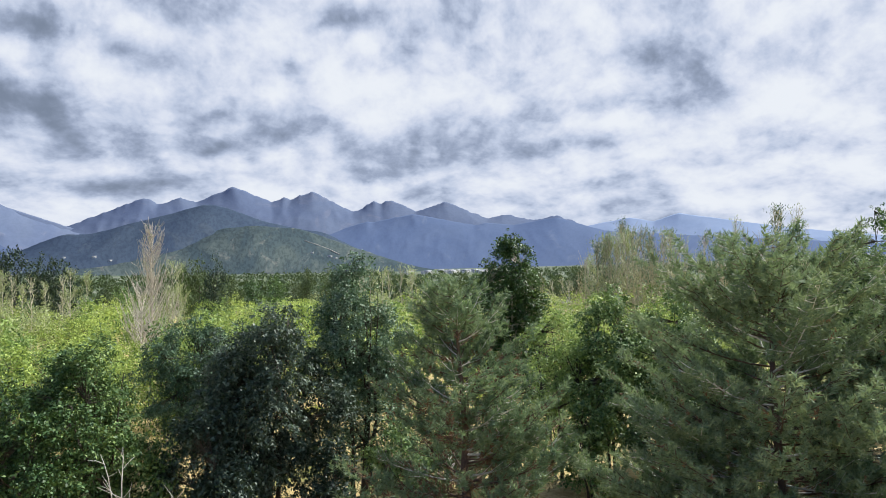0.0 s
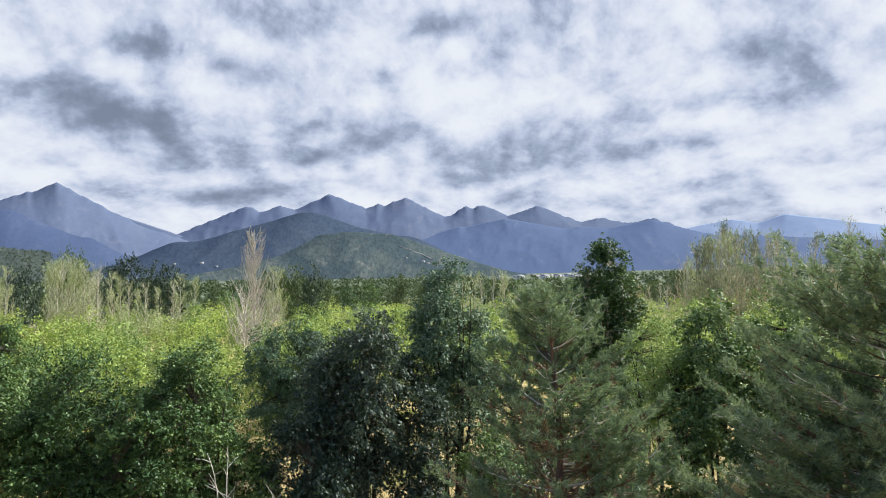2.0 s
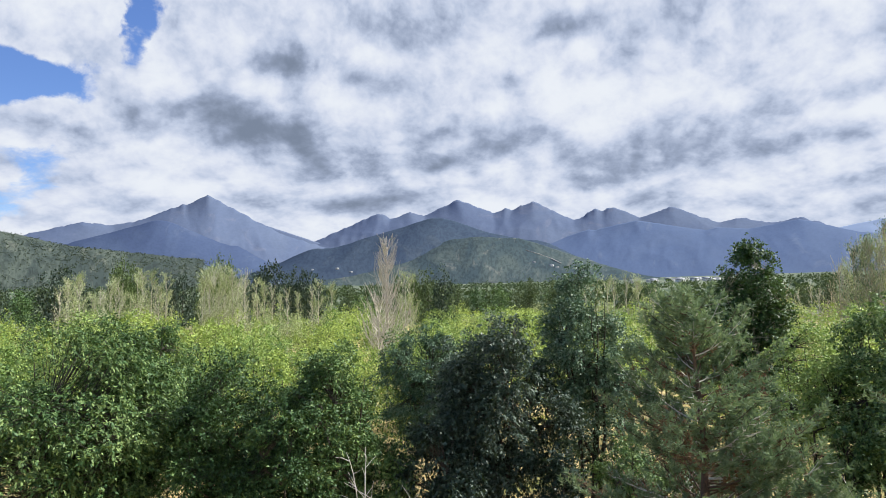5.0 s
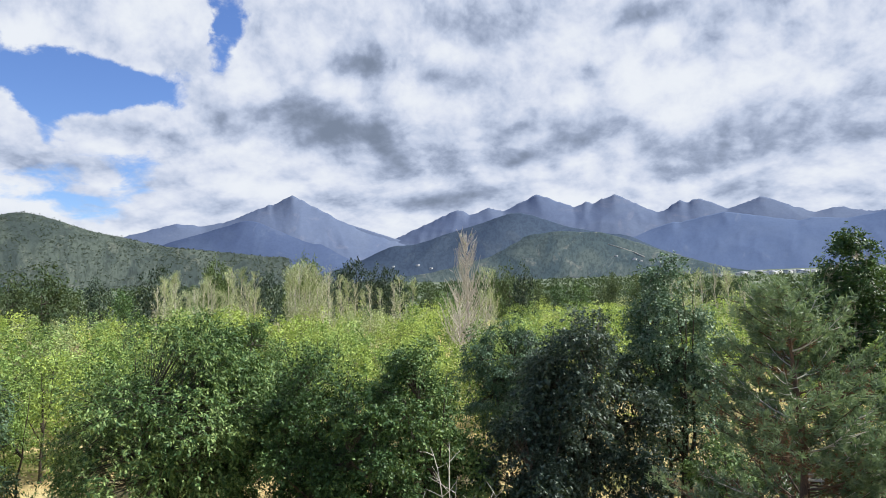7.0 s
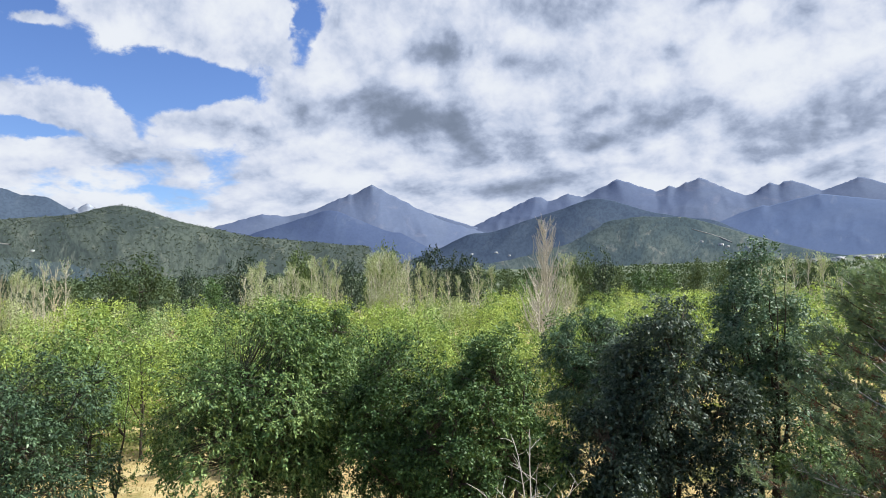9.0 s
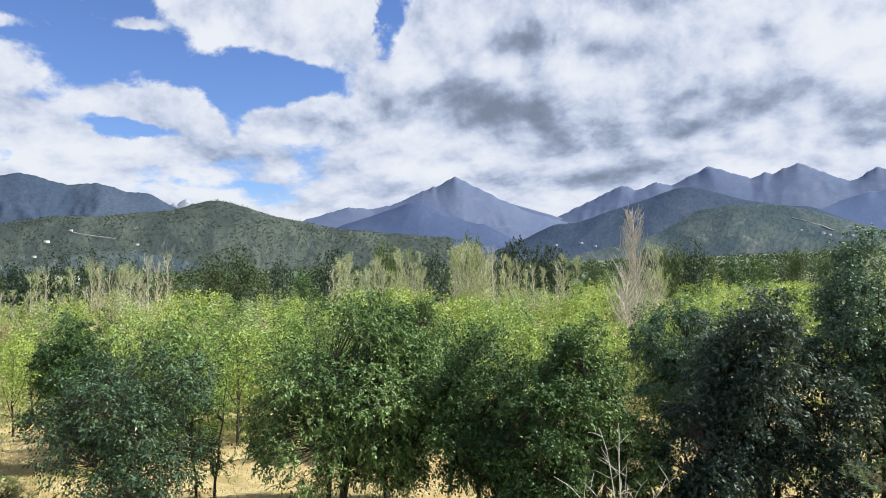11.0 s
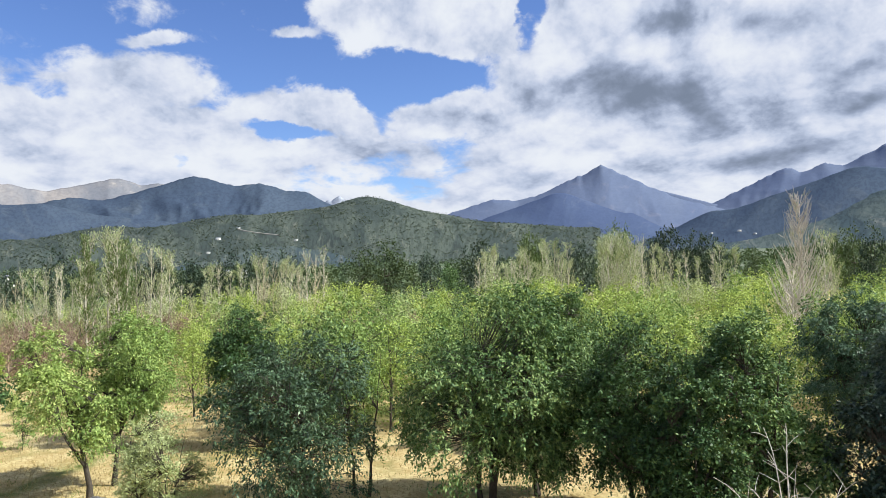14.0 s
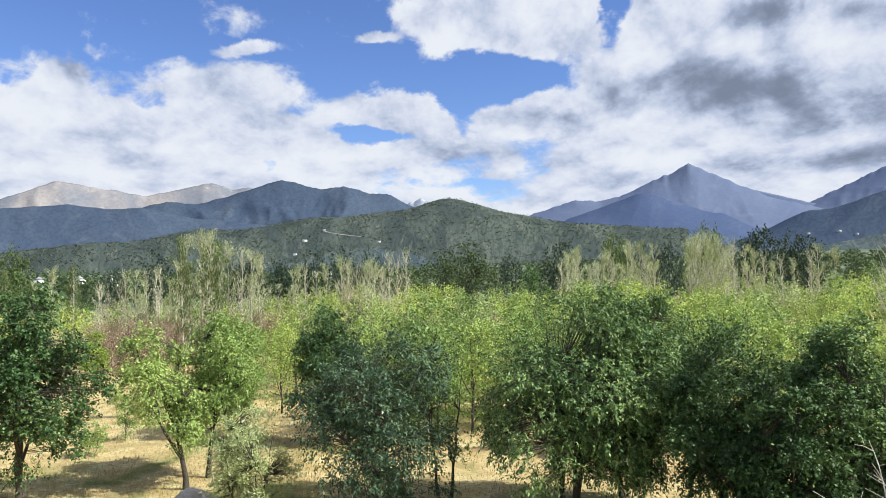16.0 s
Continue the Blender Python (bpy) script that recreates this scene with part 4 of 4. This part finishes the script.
# -- poplars: five kinds, copied --
POPLARS = [poplar_meshes(61, 10, 1.1, 1500, BARK_PALE, LEAF_POPLAR, 40, 0.085), poplar_meshes(62, 10, 0.8, 1300, BARK_PALE, LEAF_POPLAR, 40, 0.08),
           poplar_meshes(63, 10, 0.7, 500, BARK_PALE, LEAF_POPLAR, 44, 0.075), poplar_meshes(64, 10, 0.8, 2200, BARK_PALE, LEAF_POPLAR_GREEN, 36, 0.1),
           poplar_meshes(65, 10, 1.3, 0, TWIG_DRY, None, 54), poplar_meshes(66, 10, 0.75, 620, TWIG_DRY, LEAF_GREY, 40, 0.085, 0.3)]
POPLAR_LABELS = ["slim poplar with thin yellowish leaves and pale trunk", "slim half bare poplar with pale trunk", "thin almost bare poplar with grey brown twigs",
                 "leafy green poplar with upright boughs", "bare leafless poplar with brownish twigs", "slim poplar with small grey green leaves"]
stock = {}


def poplar(kind, az, r, top_el, group):
    """A poplar whose tip stands at that elevation as seen from the stand."""
    h = EYE + r * math.tan(radians(top_el)) - at(az, r)[2]
    m = place(az, r, (az * 137 + r * 31) % 360, max(h, 2.5) / 10 * 1.0)
    if kind in stock:
        return twin(stock[kind], m)
    ob = plant("poplar", POPLARS[kind], Matrix(), POPLAR_LABELS[kind], "poplar", group)
    ob.matrix_basis = m
    stock[kind] = ob
    return ob


rng = np.random.default_rng(77)


def poplar_row(n, az0, az1, r0, r1, e0, e1, kinds, group, dip=0.5):
    for i in range(n):
        u = (i + rng.uniform(0.1, 0.9)) / n
        poplar(int(rng.choice(kinds)), az0 + (az1 - az0) * u, rng.uniform(r0, r1), e0 + (e1 - e0) * u - (rng.uniform(0, 1) ** 1.5 * 2.2 + 0.9 * vnoise(np.array(u * 4.7 + n), np.array(az0)) - 0.45) * dip, group)


poplar_row(12, 11.0, 14.2, 66, 84, 3.3, 5.2, [5, 5, 2, 4, 1], "poplar stand", 0.5)
poplar_row(18, 13.6, 18.0, 66, 84, 5.2, 4.7, [5, 5, 5, 2, 4], "poplar stand", 0.6)
poplar_row(14, 18.0, 27.0, 70, 95, 4.2, 5.8, [5, 2, 5, 4], "poplar stand", 1.0)
poplar_row(10, 7.5, 12.5, 75, 105, 1.8, 2.4, [2, 4, 4, 2], "poplar stand", 0.6)
poplar_row(7, -7.0, -1.2, 48, 70, 2.6, 2.4, [0, 1, 0, 2], "poplars behind the grove", 0.5)
poplar_row(4, -21.2, -19.8, 60, 75, 3.3, 2.6, [1, 0, 3], "poplars by the dead tree", 0.4)
poplar_row(11, -34.0, -26.5, 85, 110, 2.8, 2.2, [1, 2, 1, 0], "pale poplar row", 0.6)
poplar_row(14, -36.4, -33.2, 82, 100, 3.7, 3.4, [1, 2, 1], "pale poplar row", 0.8)
poplar_row(22, -46.0, -38.6, 82, 105, 2.6, 3.4, [1, 2, 1, 0], "pale poplar row", 0.8)
poplar_row(12, -63.5, -58.0, 78, 95, 2.7, 3.2, [4, 2, 4, 1], "bare poplar group", 0.9)
poplar_row(6, -75.0, -72.0, 62, 72, 4.9, 4.9, [0, 1, 0, 3], "tall poplars by the field", 0.5)
poplar_row(4, -71.6, -69.4, 64, 76, 4.1, 3.3, [1, 2, 0], "tall poplars by the field", 0.3)
poplar_row(12, -81.0, -75.2, 74, 100, 1.6, 2.6, [2, 1, 4, 0], "bare poplar group", 0.8)
poplar_row(8, -69.0, -63.0, 76, 100, 2.2, 2.4, [0, 1, 2], "bare poplar group", 0.8)
poplar_row(6, -88.0, -82.0, 74, 100, 1.8, 2.6, [0, 1, 3], "bare poplar group", 0.8)
late_belt = []
for az_, e_ in ((-34.9, 4.3), (-34.2, 4.0), (-41.7, 4.1), (-40.9, 3.6), (-35.6, 3.8), (-42.1, 3.5)):
    late_belt.append((2, az_, e_, 0.55))

# -- the plantation between the near row and the belt --
MID = []
for k, (mat, lab) in enumerate(((LEAF_LIME, "young yellow green plantation tree"), (LEAF_LIGHT, "young bright green plantation tree"),
                                (LEAF_LIME, "bushy yellowish plantation tree"), (LEAF_ASH, "mid green plantation tree"),
                                (LEAF_LIGHT, "leafy light green plantation tree"), (LEAF_POPLAR, "olive green plantation tree"))):
    MID.append((broadleaf_meshes(100 + k, 5.0, 3.0 + 0.25 * (k % 3), 0.5, mat, BARK, 150, 6, 3, (0.14, 0.075), 0.13, 0.35, 4, 0.07, 1, 0.4, 0.45, joined=True, lobe=1.3), lab))
for k, (mat, lab) in enumerate(((LEAF_LIME, "far yellow green plantation tree"), (LEAF_LIME, "far lime green plantation tree"),
                                (LEAF_LIGHT, "far bright green plantation tree"), (LEAF_POPLAR, "far pale olive plantation tree"), (LEAF_ASH, "far dark green plantation tree"))):
    MID.append((broadleaf_meshes(120 + k, 5.0, 3.6, 0.3, mat, BARK, 62, 5, 3, (0.23, 0.14), 0.2, 0.35, 3, 0.07, 1, 0.4, 0.45, joined=True, lobe=1.3), lab))
mid_stock = {}


def plantation_tree(kind, az, r, height, group="plantation trees", wide=1.0):
    s = height / 5.0
    m = place(az, r, (az * 91 + r * 57) % 360, s * wide, 1 / wide)
    if kind not in mid_stock:
        mid_stock[kind] = plant("plantation_tree", MID[kind][0], Matrix(), MID[kind][1], "tree", group)
        mid_stock[kind].matrix_basis = m
        return mid_stock[kind]
    return twin(mid_stock[kind], m)


def canopy(spec):
    """Plantation trees too far to tell apart, joined kind by kind."""
    bags = {}
    for n, az0, az1, r0, r1, h0, h1 in spec:
        done = []
        for _ in range(n * 12):
            if len(done) == n:
                break
            az, r = rng.uniform(az0, az1), rng.uniform(r0, r1)
            p = np.array(at(az, r)[:2])
            if all(np.hypot(*(p - q)) > 2.2 * (0.7 + r / 120) for q in done):
                done.append(p)
                kind = int(rng.choice([6, 7, 7, 8, 9, 10]))
                k = rng.uniform(h0, h1) / 5.0
                bags.setdefault(kind, []).append(np.array(place(az, r, rng.uniform(0, 360), k)))
    for kind, ms in bags.items():
        me = MID[kind][0][1]
        v = np.empty(len(me.vertices) * 3, np.float32)
        me.vertices.foreach_get("co", v)
        v = v.reshape(-1, 3)
        allv = np.concatenate([v @ m[:3, :3].T + m[:3, 3] for m in ms])
        ob = new("plantation_canopy", mesh_of("plantation_canopy", allv, np.arange(len(allv)).reshape(-1, 4), me.materials[0]))
        tagged(ob, MID[kind][1].replace("tree", "trees in a dense canopy"), "plantation", "", "stuff")


def scatter(n, az0, az1, r0, r1, h0, h1, kinds, gap, group="plantation trees", near_power=1.0):
    """Trees strewn over a sector, none closer to one another than the gap allows."""
    done = []
    for _ in range(n * 12):
        if len(done) == n:
            break
        az, r = rng.uniform(az0, az1), r0 + (r1 - r0) * rng.uniform(0, 1) ** near_power
        p = np.array(at(az, r)[:2])
        if all(np.hypot(*(p - q)) > gap * (0.7 + r / 120) for q in done):
            done.append(p)
            plantation_tree(int(rng.choice(kinds)), az, r, rng.uniform(h0, h1), group)


scatter(32, -37, -16, 28, 42, 3.9, 5.7, [0, 1, 1, 3, 4], 2.0)
scatter(32, -64, -37, 29, 44, 3.9, 5.7, [0, 1, 3, 4, 1], 2.0)
scatter(38, -66, -38, 42, 75, 3.4, 6.2, [0, 2, 4, 1, 3, 3, 5], 2.6)
scatter(34, -38, -10, 40, 75, 3.6, 5.8, [0, 2, 0, 2, 4, 1], 2.6)
scatter(40, -12, 24, 32, 60, 4.6, 5.8, [0, 2, 1, 4], 2.2)
scatter(10, -72, -64, 33, 60, 3.6, 5.0, [1, 4, 0], 2.6)
canopy([(150, -66, -10, 70, 135, 3.8, 6.2), (60, -10, 32, 60, 120, 4.8, 6.2), (70, -92, -66, 76, 130, 3.4, 5.2)])

# -- dark trees of the belt --
BELT = [broadleaf_meshes(140 + k, 10.0, w, 0.5, mat, BARK, 160, 5, 3, (0.45, 0.3), 0.34, 0.3, 4, 0.16, 1, 0.45, 0.4, joined=True, lobe=1.25)
        for k, (w, mat) in enumerate(((7.0, LEAF_DARK), (8.5, LEAF_FAR), (6.0, LEAF_POPLAR_GREEN), (7.5, LEAF_DARK)))]
BELT += [broadleaf_meshes(150 + k, 10.0, w, 0.4, mat, BARK, 110, 4, 3, (0.62, 0.42), 0.4, 0.3, 3, 0.16, 1, 0.45, 0.4, joined=True, lobe=1.25)
         for k, (w, mat) in enumerate(((8.0, LEAF_FAR), (8.5, LEAF_BIRCH)))]
BELT_LABELS = ["round dark green tree in the distant belt", "broad grey green tree in the distant belt", "distant green tree in the belt",
               "very dark tree in the distant belt", "small far green tree of the belt", "small far dark green tree of the belt"]
belt_stock = {}


def belt_tree(kind, az, r, top_el, wide=1.0):
    h = max(4.0, EYE + r * math.tan(radians(top_el)) - at(az, r)[2])
    m = place(az, r, (az * 53 + r * 7) % 360, h / 10 * wide * 0.72, 1 / wide / 0.72)
    if kind not in belt_stock:
        belt_stock[kind] = plant("belt_tree", BELT[kind], Matrix(), BELT_LABELS[kind], "tree", "distant tree belt")
        belt_stock[kind].matrix_basis = m
        return belt_stock[kind]
    return twin(belt_stock[kind], m)


for kind, az_, e_, w_ in ((0, -46.0, 3.35, 0.9), (3, -44.6, 2.2, 1.0), (1, -53.2, 3.5, 1.1), (1, -55.2, 2.9, 1.1), (0, -49.6, 2.6, 0.7), (0, -30.9, 3.85, 0.9),
                          (0, -32.4, 3.1, 0.8), (0, -28.0, 3.15, 0.8), (3, -29.4, 2.9, 0.8), (0, -37.6, 2.9, 0.8), (3, -39.4, 2.6, 0.8), (1, -18.9, 3.0, 0.9),
                          (3, -17.8, 2.9, 0.7), (1, -10.8, 2.2, 0.7), (1, -9.0, 2.0, 0.7), (3, -63.2, 3.0, 1.0), (3, -65.4, 2.8, 1.0), (3, -77.0, 2.9, 1.0),
                          (0, -79.8, 2.0, 1.0), (3, -61.0, 2.6, 1.0), (2, -85.9, 3.6, 0.7), (0, -67.8, 2.4, 1.0), (0, -70.5, 2.6, 1.0), *late_belt):
    belt_tree(kind, az_, 128 + 10 * math.sin(az_ * 5), e_, w_)
for i in range(60):
    az_ = -92 + 126 * (i + rng.uniform(0, 1)) / 60
    belt_tree(int(rng.choice([4, 4, 5])), az_, rng.uniform(140, 260), rng.uniform(0.9, 1.8), rng.uniform(0.8, 1.2))


def far_woods():
    """Countless trees on the fan beyond the belt."""
    rg = np.random.default_rng(9)
    n = 4000
    az = np.radians(rg.uniform(-96, 40, n))
    r = rg.uniform(240, 1500, n)
    town = (np.abs(np.degrees(az) - 0.5) < 4.5) & (r > 1000)
    keep = (vnoise(np.degrees(az) * 0.5, r * 0.012) > 0.3) & ~town
    az, r = az[keep], r[keep]
    k = 20
    h = rg.uniform(5, 10, len(r))
    c = np.stack([r * np.sin(az), r * np.cos(az), rise(r, 0 * r)], 1)
    off = unit(rg.normal(size=(len(r), k, 3))) * rg.uniform(0.4, 1, (len(r), k, 1)) * np.array([0.42, 0.42, 0.5])
    p = c[:, None] + (off + [0, 0, 0.5]) * h[:, None, None]
    d = off + rg.normal(size=off.shape) * 0.3
    me = leaf_mesh("far_woods", rg, p.reshape(-1, 3), d.reshape(-1, 3), 2.6, 2.0, LEAF_FAR)
    tagged(new("far_woods", me), "distant green woodland covering the plain", "woodland", "", "stuff")


far_woods()

def hill_shrubs(hill, n, size, seed):
    """Shrubs and low trees thick on a slope, in drifts that leave the open grass bare."""
    rg = np.random.default_rng(seed)
    me = bpy.data.objects[hill].data
    v = np.empty(len(me.vertices) * 3)
    me.vertices.foreach_get("co", v)
    v = v.reshape(-1, 3)
    v = v[v[:, 2] > rise(v[:, 0], v[:, 1]) + 5]
    c = v[rg.integers(0, len(v), n)] + rg.uniform(-1, 1, (n, 3)) * [9, 9, 0]
    a = np.degrees(np.arctan2(c[:, 0], c[:, 1]))
    c = c[vnoise(a * 1.6 + seed, c[:, 2] * 0.035) + 0.5 * vnoise(a * 5.0, c[:, 2] * 0.11) > 0.6]
    k = 7
    h = size * rg.uniform(0.5, 1.3, len(c))
    off = unit(rg.normal(size=(len(c), k, 3))) * rg.uniform(0.4, 1, (len(c), k, 1)) * np.array([0.5, 0.5, 0.45])
    p = c[:, None] + (off + [0, 0, 0.3]) * h[:, None, None]
    d = off + rg.normal(size=off.shape) * 0.3
    tagged(new("hill_shrubs", leaf_mesh("hill_shrubs", rg, p.reshape(-1, 3), d.reshape(-1, 3), size * 0.75, size * 0.6, LEAF_HILL)),
           "dark shrubs and low trees scattered over the hillside", "shrubs", "", "stuff")


hill_shrubs("hill_wooded", 9000, 3.6, 31)
hill_shrubs("hill_low", 4000, 3.0, 32)
hill_shrubs("hill_low_slope", 2500, 3.0, 33)

# -- brown thicket and bushes --
THICKET = [poplar_meshes(90 + k, 4.0, 1.5, 60, TWIG_BROWN, LEAF_SHRUB, 46, 0.1, 0.02, 0.7, 2.8) for k in range(2)]
first = {}
for i in range(54):
    k = i % 2
    az_, r_ = (-81 + 15 * rng.uniform(), rng.uniform(60, 74)) if i < 38 else (-60 + 26 * rng.uniform(), rng.uniform(50, 80))
    m = place(az_, r_, rng.uniform(0, 360), rng.uniform(0.8, 1.15), 0.8)
    if k not in first:
        first[k] = plant("thicket_bush", THICKET[k], Matrix(), "dry brown bush of bare twigs", "bush", "dry thicket")
        first[k].matrix_basis = m
    else:
        twin(first[k], m)
plant("shrub", broadleaf_meshes(81, 3.0, 2.6, 0.05, LEAF_SHRUB, BARK, 300, 5, 5, (0.065, 0.03), 0.2, 0.1, 8, 0.03, 3, 0.3, 0.3), spot(-70.1, 19.8),
      "pale olive shrub with tiny leaves in dry grass", "shrub")
plant("sapling", broadleaf_meshes(82, 3.8, 1.6, 1.0, LEAF_LIME, BARK, 80, 5, 5, (0.12, 0.06), 0.22, 0.3, 4, 0.04, 1, 0.3, 0.4), spot(-80.8, 51),
      "young yellowing tree on the dry meadow", "tree")
for sd, az_, r_, h_ in ((83, -78.7, 33.5, 1.9), (84, -80.5, 31.0, 1.2), (85, -79.3, 40, 1.5), (86, -76.2, 45, 1.6)):
    plant("sapling", broadleaf_meshes(sd, h_, 0.9, 0.2, LEAF_LIGHT, BARK, 36, 4, 5, (0.08, 0.035), 0.15, 0.2, 3, 0.018, 1, 0.3, 0.4), spot(az_, r_),
          "thin green sapling on the dry meadow", "tree", "meadow saplings")


def dead_sapling():
    """Bare white stems that fork from one root."""
    rg = np.random.default_rng(3)
    ob = root("dead_sapling", spot(-24.2, 15.4), "bare white dead sapling with forked stems", "dead tree")
    right = np.array([*side(-24.2, 1.0), 0])
    for dx, h, bend, rad in ((-0.35, 3.1, -0.1, 0.017), (0.04, 3.2, 0.05, 0.019), (-1.3, 2.1, -0.7, 0.014), (1.15, 2.2, 0.9, 0.014), (-0.7, 2.0, -0.1, 0.01), (0.55, 2.1, 0.1, 0.01), (0.2, 2.5, 0.2, 0.009)):
        sh = Shape()
        end = right * dx + [0, 0, h]
        line = bezier(np.array([0, 0, -0.1]), right * bend * 0.4 + [0, 0, h * 0.75], end, 10)
        line += rg.normal(size=line.shape) * 0.006
        sh.tube(line, rad * np.linspace(1, 0.3, 10), 6)
        for _ in range(9):
            t = rg.integers(3, 9)
            e = line[t] + rg.normal(size=3) * [0.16, 0.16, 0.12] + [0, 0, 0.2]
            sh.tube(np.stack([line[t], (line[t] + e) / 2 + rg.normal(size=3) * 0.02, e]), [0.006, 0.005, 0.003], 4)
        part("stem", sh.mesh("stem", BARK_DEAD, True), ob)


dead_sapling()


def boulder(az, r, w, h):
    bm = bmesh.new()
    bmesh.ops.create_icosphere(bm, subdivisions=4, radius=1.0)
    for v in bm.verts:
        d = v.co.normalized()
        k = 1 + 0.22 * noise.fractal(d * 1.1, 1.0, 2.0, 3) + 0.05 * noise.fractal(d * 5, 1.0, 2.0, 3)
        v.co = Vector((d.x * w / 2 * k, d.y * w / 2.4 * k, d.z * h * k * (0.8 if d.z > 0 else 0.4)))
    me = bpy.data.meshes.new("boulder")
    bm.to_mesh(me)
    bm.free()
    me.polygons.foreach_set("use_smooth", [True] * len(me.polygons))
    me.materials.append(STONE)
    ob = new("boulder", me)
    ob.matrix_basis = place(az, r, 40)
    tagged(ob, "pale weathered granite boulder in dry grass", "boulder")


boulder(-73.9, 22.0, 1.35, 0.75)


def meadow_grass():
    rg = np.random.default_rng(21)
    n = 42000
    az = np.radians(rg.uniform(-92, 28, n))
    open_field = rg.uniform(0, 1, n) < 0.62
    az = np.where(open_field, np.radians(rg.uniform(-92, -62, n)), az)
    r = np.where(open_field, 17 + 45 * rg.uniform(0, 1, n) ** 1.3, rg.uniform(17, 30, n))
    x, y = r * np.sin(az), r * np.cos(az)
    tuftn = vnoise(x * 0.8, y * 0.8)
    p = np.stack([x, y, rise(x, y) - 0.01], 1)
    h = (0.06 + 0.16 * tuftn[:, None] * rg.uniform(0.4, 1.2, (n, 1)))
    d = unit(rg.normal(size=(n, 3)) * [0.45, 0.45, 0.1] + [0, 0, 1])
    s = unit(np.cross(d, rg.normal(size=(n, 3)))) * 0.012
    v = np.stack([p - s, p + s, p + d * h], 1).reshape(-1, 3)
    tagged(new("meadow_grass", mesh_of("meadow_grass", v, np.arange(3 * n).reshape(-1, 3), STRAW)), "dry golden meadow grass", "grass", "", "stuff")


meadow_grass()


# -- houses of the far town --
def house(az, r, w, d, h, turn, label, group):
    ob = root("house", place(az, r, turn), label, "house", group)

    def block(name, x0, x1, y0, y1, z0, z1, mat, parent):
        v = [(x, y, z) for z in (z0, z1) for x, y in ((x0, y0), (x1, y0), (x1, y1), (x0, y1))]
        q = [(0, 3, 2, 1), (4, 5, 6, 7), (0, 1, 5, 4), (1, 2, 6, 5), (2, 3, 7, 6), (3, 0, 4, 7)]
        return part(name, mesh_of(name, v, np.array(q), mat), parent)

    wall = block("wall", -w / 2, w / 2, -d / 2, d / 2, -1.5, h, PLASTER, ob)
    o = 0.4
    v = [(-w / 2 - o, -d / 2 - o, h + 0.01), (w / 2 + o, -d / 2 - o, h + 0.01), (w / 2 + o, d / 2 + o, h + 0.01), (-w / 2 - o, d / 2 + o, h + 0.01),
         (-w / 2 - o, 0, h + d * 0.3), (w / 2 + o, 0, h + d * 0.3)]
    part("roof", mesh_of("roof", v, [np.array([(0, 1, 5, 4), (2, 3, 4, 5), (0, 3, 2, 1)]), np.array([(0, 4, 3), (1, 2, 5)])], ROOFING), ob)
    for i in range(3):
        x = (i - 1) * w / 3.2
        block("window", x - 0.6, x + 0.6, -d / 2 - 0.03, -d / 2 + 0.1, h * 0.4, h * 0.75, GLAZING, wall)
    return ob


rg = np.random.default_rng(15)
for i in range(26):
    az_ = -3.0 + 6.6 * rg.uniform()
    house(az_, rg.uniform(1250, 1600), rg.uniform(7, 14), rg.uniform(6, 9), rg.uniform(3, 4.5), rg.uniform(-30, 30), "small white house of the far town", "far town")

for az_, r_, w_ in ((-64.2, 640, 14), (-65.4, 650, 12), (-82.0, 560, 20), (-84.4, 560, 26), (-79.8, 600, 14)):
    house(az_, r_, w_ * 0.6, 7, 6.5, rg.uniform(-20, 20), "white house among the far trees", "far town")


# -- houses on the slopes, and a pale track --
def slope_spot(ob, az, el):
    """The place on a slope that shows at that bearing and elevation."""
    v = np.empty(len(ob.data.vertices) * 3)
    ob.data.vertices.foreach_get("co", v)
    v = v.reshape(-1, 3)
    a, e = np.degrees(np.arctan2(v[:, 0], v[:, 1])), np.degrees(np.arctan2(v[:, 2] - EYE, np.hypot(v[:, 0], v[:, 1])))
    return Vector(v[np.argmin((a - az) ** 2 + (e - el) ** 2)])


for hill, az_, el_, w_ in (("hill_wooded", -65.9, 3.95, 18), ("hill_wooded", -64.4, 4.75, 14), ("hill_wooded", -66.7, 2.9, 12), ("hill_wooded", -60.1, 3.7, 12),
                           ("hill_grassy", -9.0, 3.1, 22), ("hill_grassy", -8.5, 2.95, 18), ("hill_grassy", -7.2, 2.85, 18), ("hill_grassy", -10.3, 3.4, 16),
                           ("hill_dark", -26.0, 3.2, 20), ("hill_dark", -28.0, 3.1, 16), ("hill_dark", -25.0, 2.9, 16)):
    p_ = slope_spot(bpy.data.objects[hill], az_, el_)
    ob = house(az_, 1000, w_ * 0.6, w_ * 0.36, w_ * 0.2, rg.uniform(-40, 40), "white house on the hillside", "hillside houses")
    ob.matrix_basis = Matrix.Translation(p_) @ Matrix.Rotation(radians(-az_ + rg.uniform(-40, 40)), 4, "Z")


def track(hill, points, width):
    ob = bpy.data.objects[hill]
    pts = [slope_spot(ob, a, e) for a, e in points]
    sh = Shape()
    sh.tube(np.array([p + Vector((0, 0, 0.5)) for p in pts]), np.full(len(pts), width), 6)
    tagged(new("dirt_track", sh.mesh("dirt_track", TRACK_EARTH, True)), "pale bare dirt track across the hillside", "track", "", "structure")


track("hill_wooded", [(-64.5, 4.65), (-64.0, 4.5), (-63.3, 4.35), (-62.5, 4.25), (-61.4, 4.2)], 2.6)
track("hill_grassy", [(-11.0, 4.4), (-10.0, 4.1), (-9.0, 3.7), (-8.2, 3.3)], 2.4)
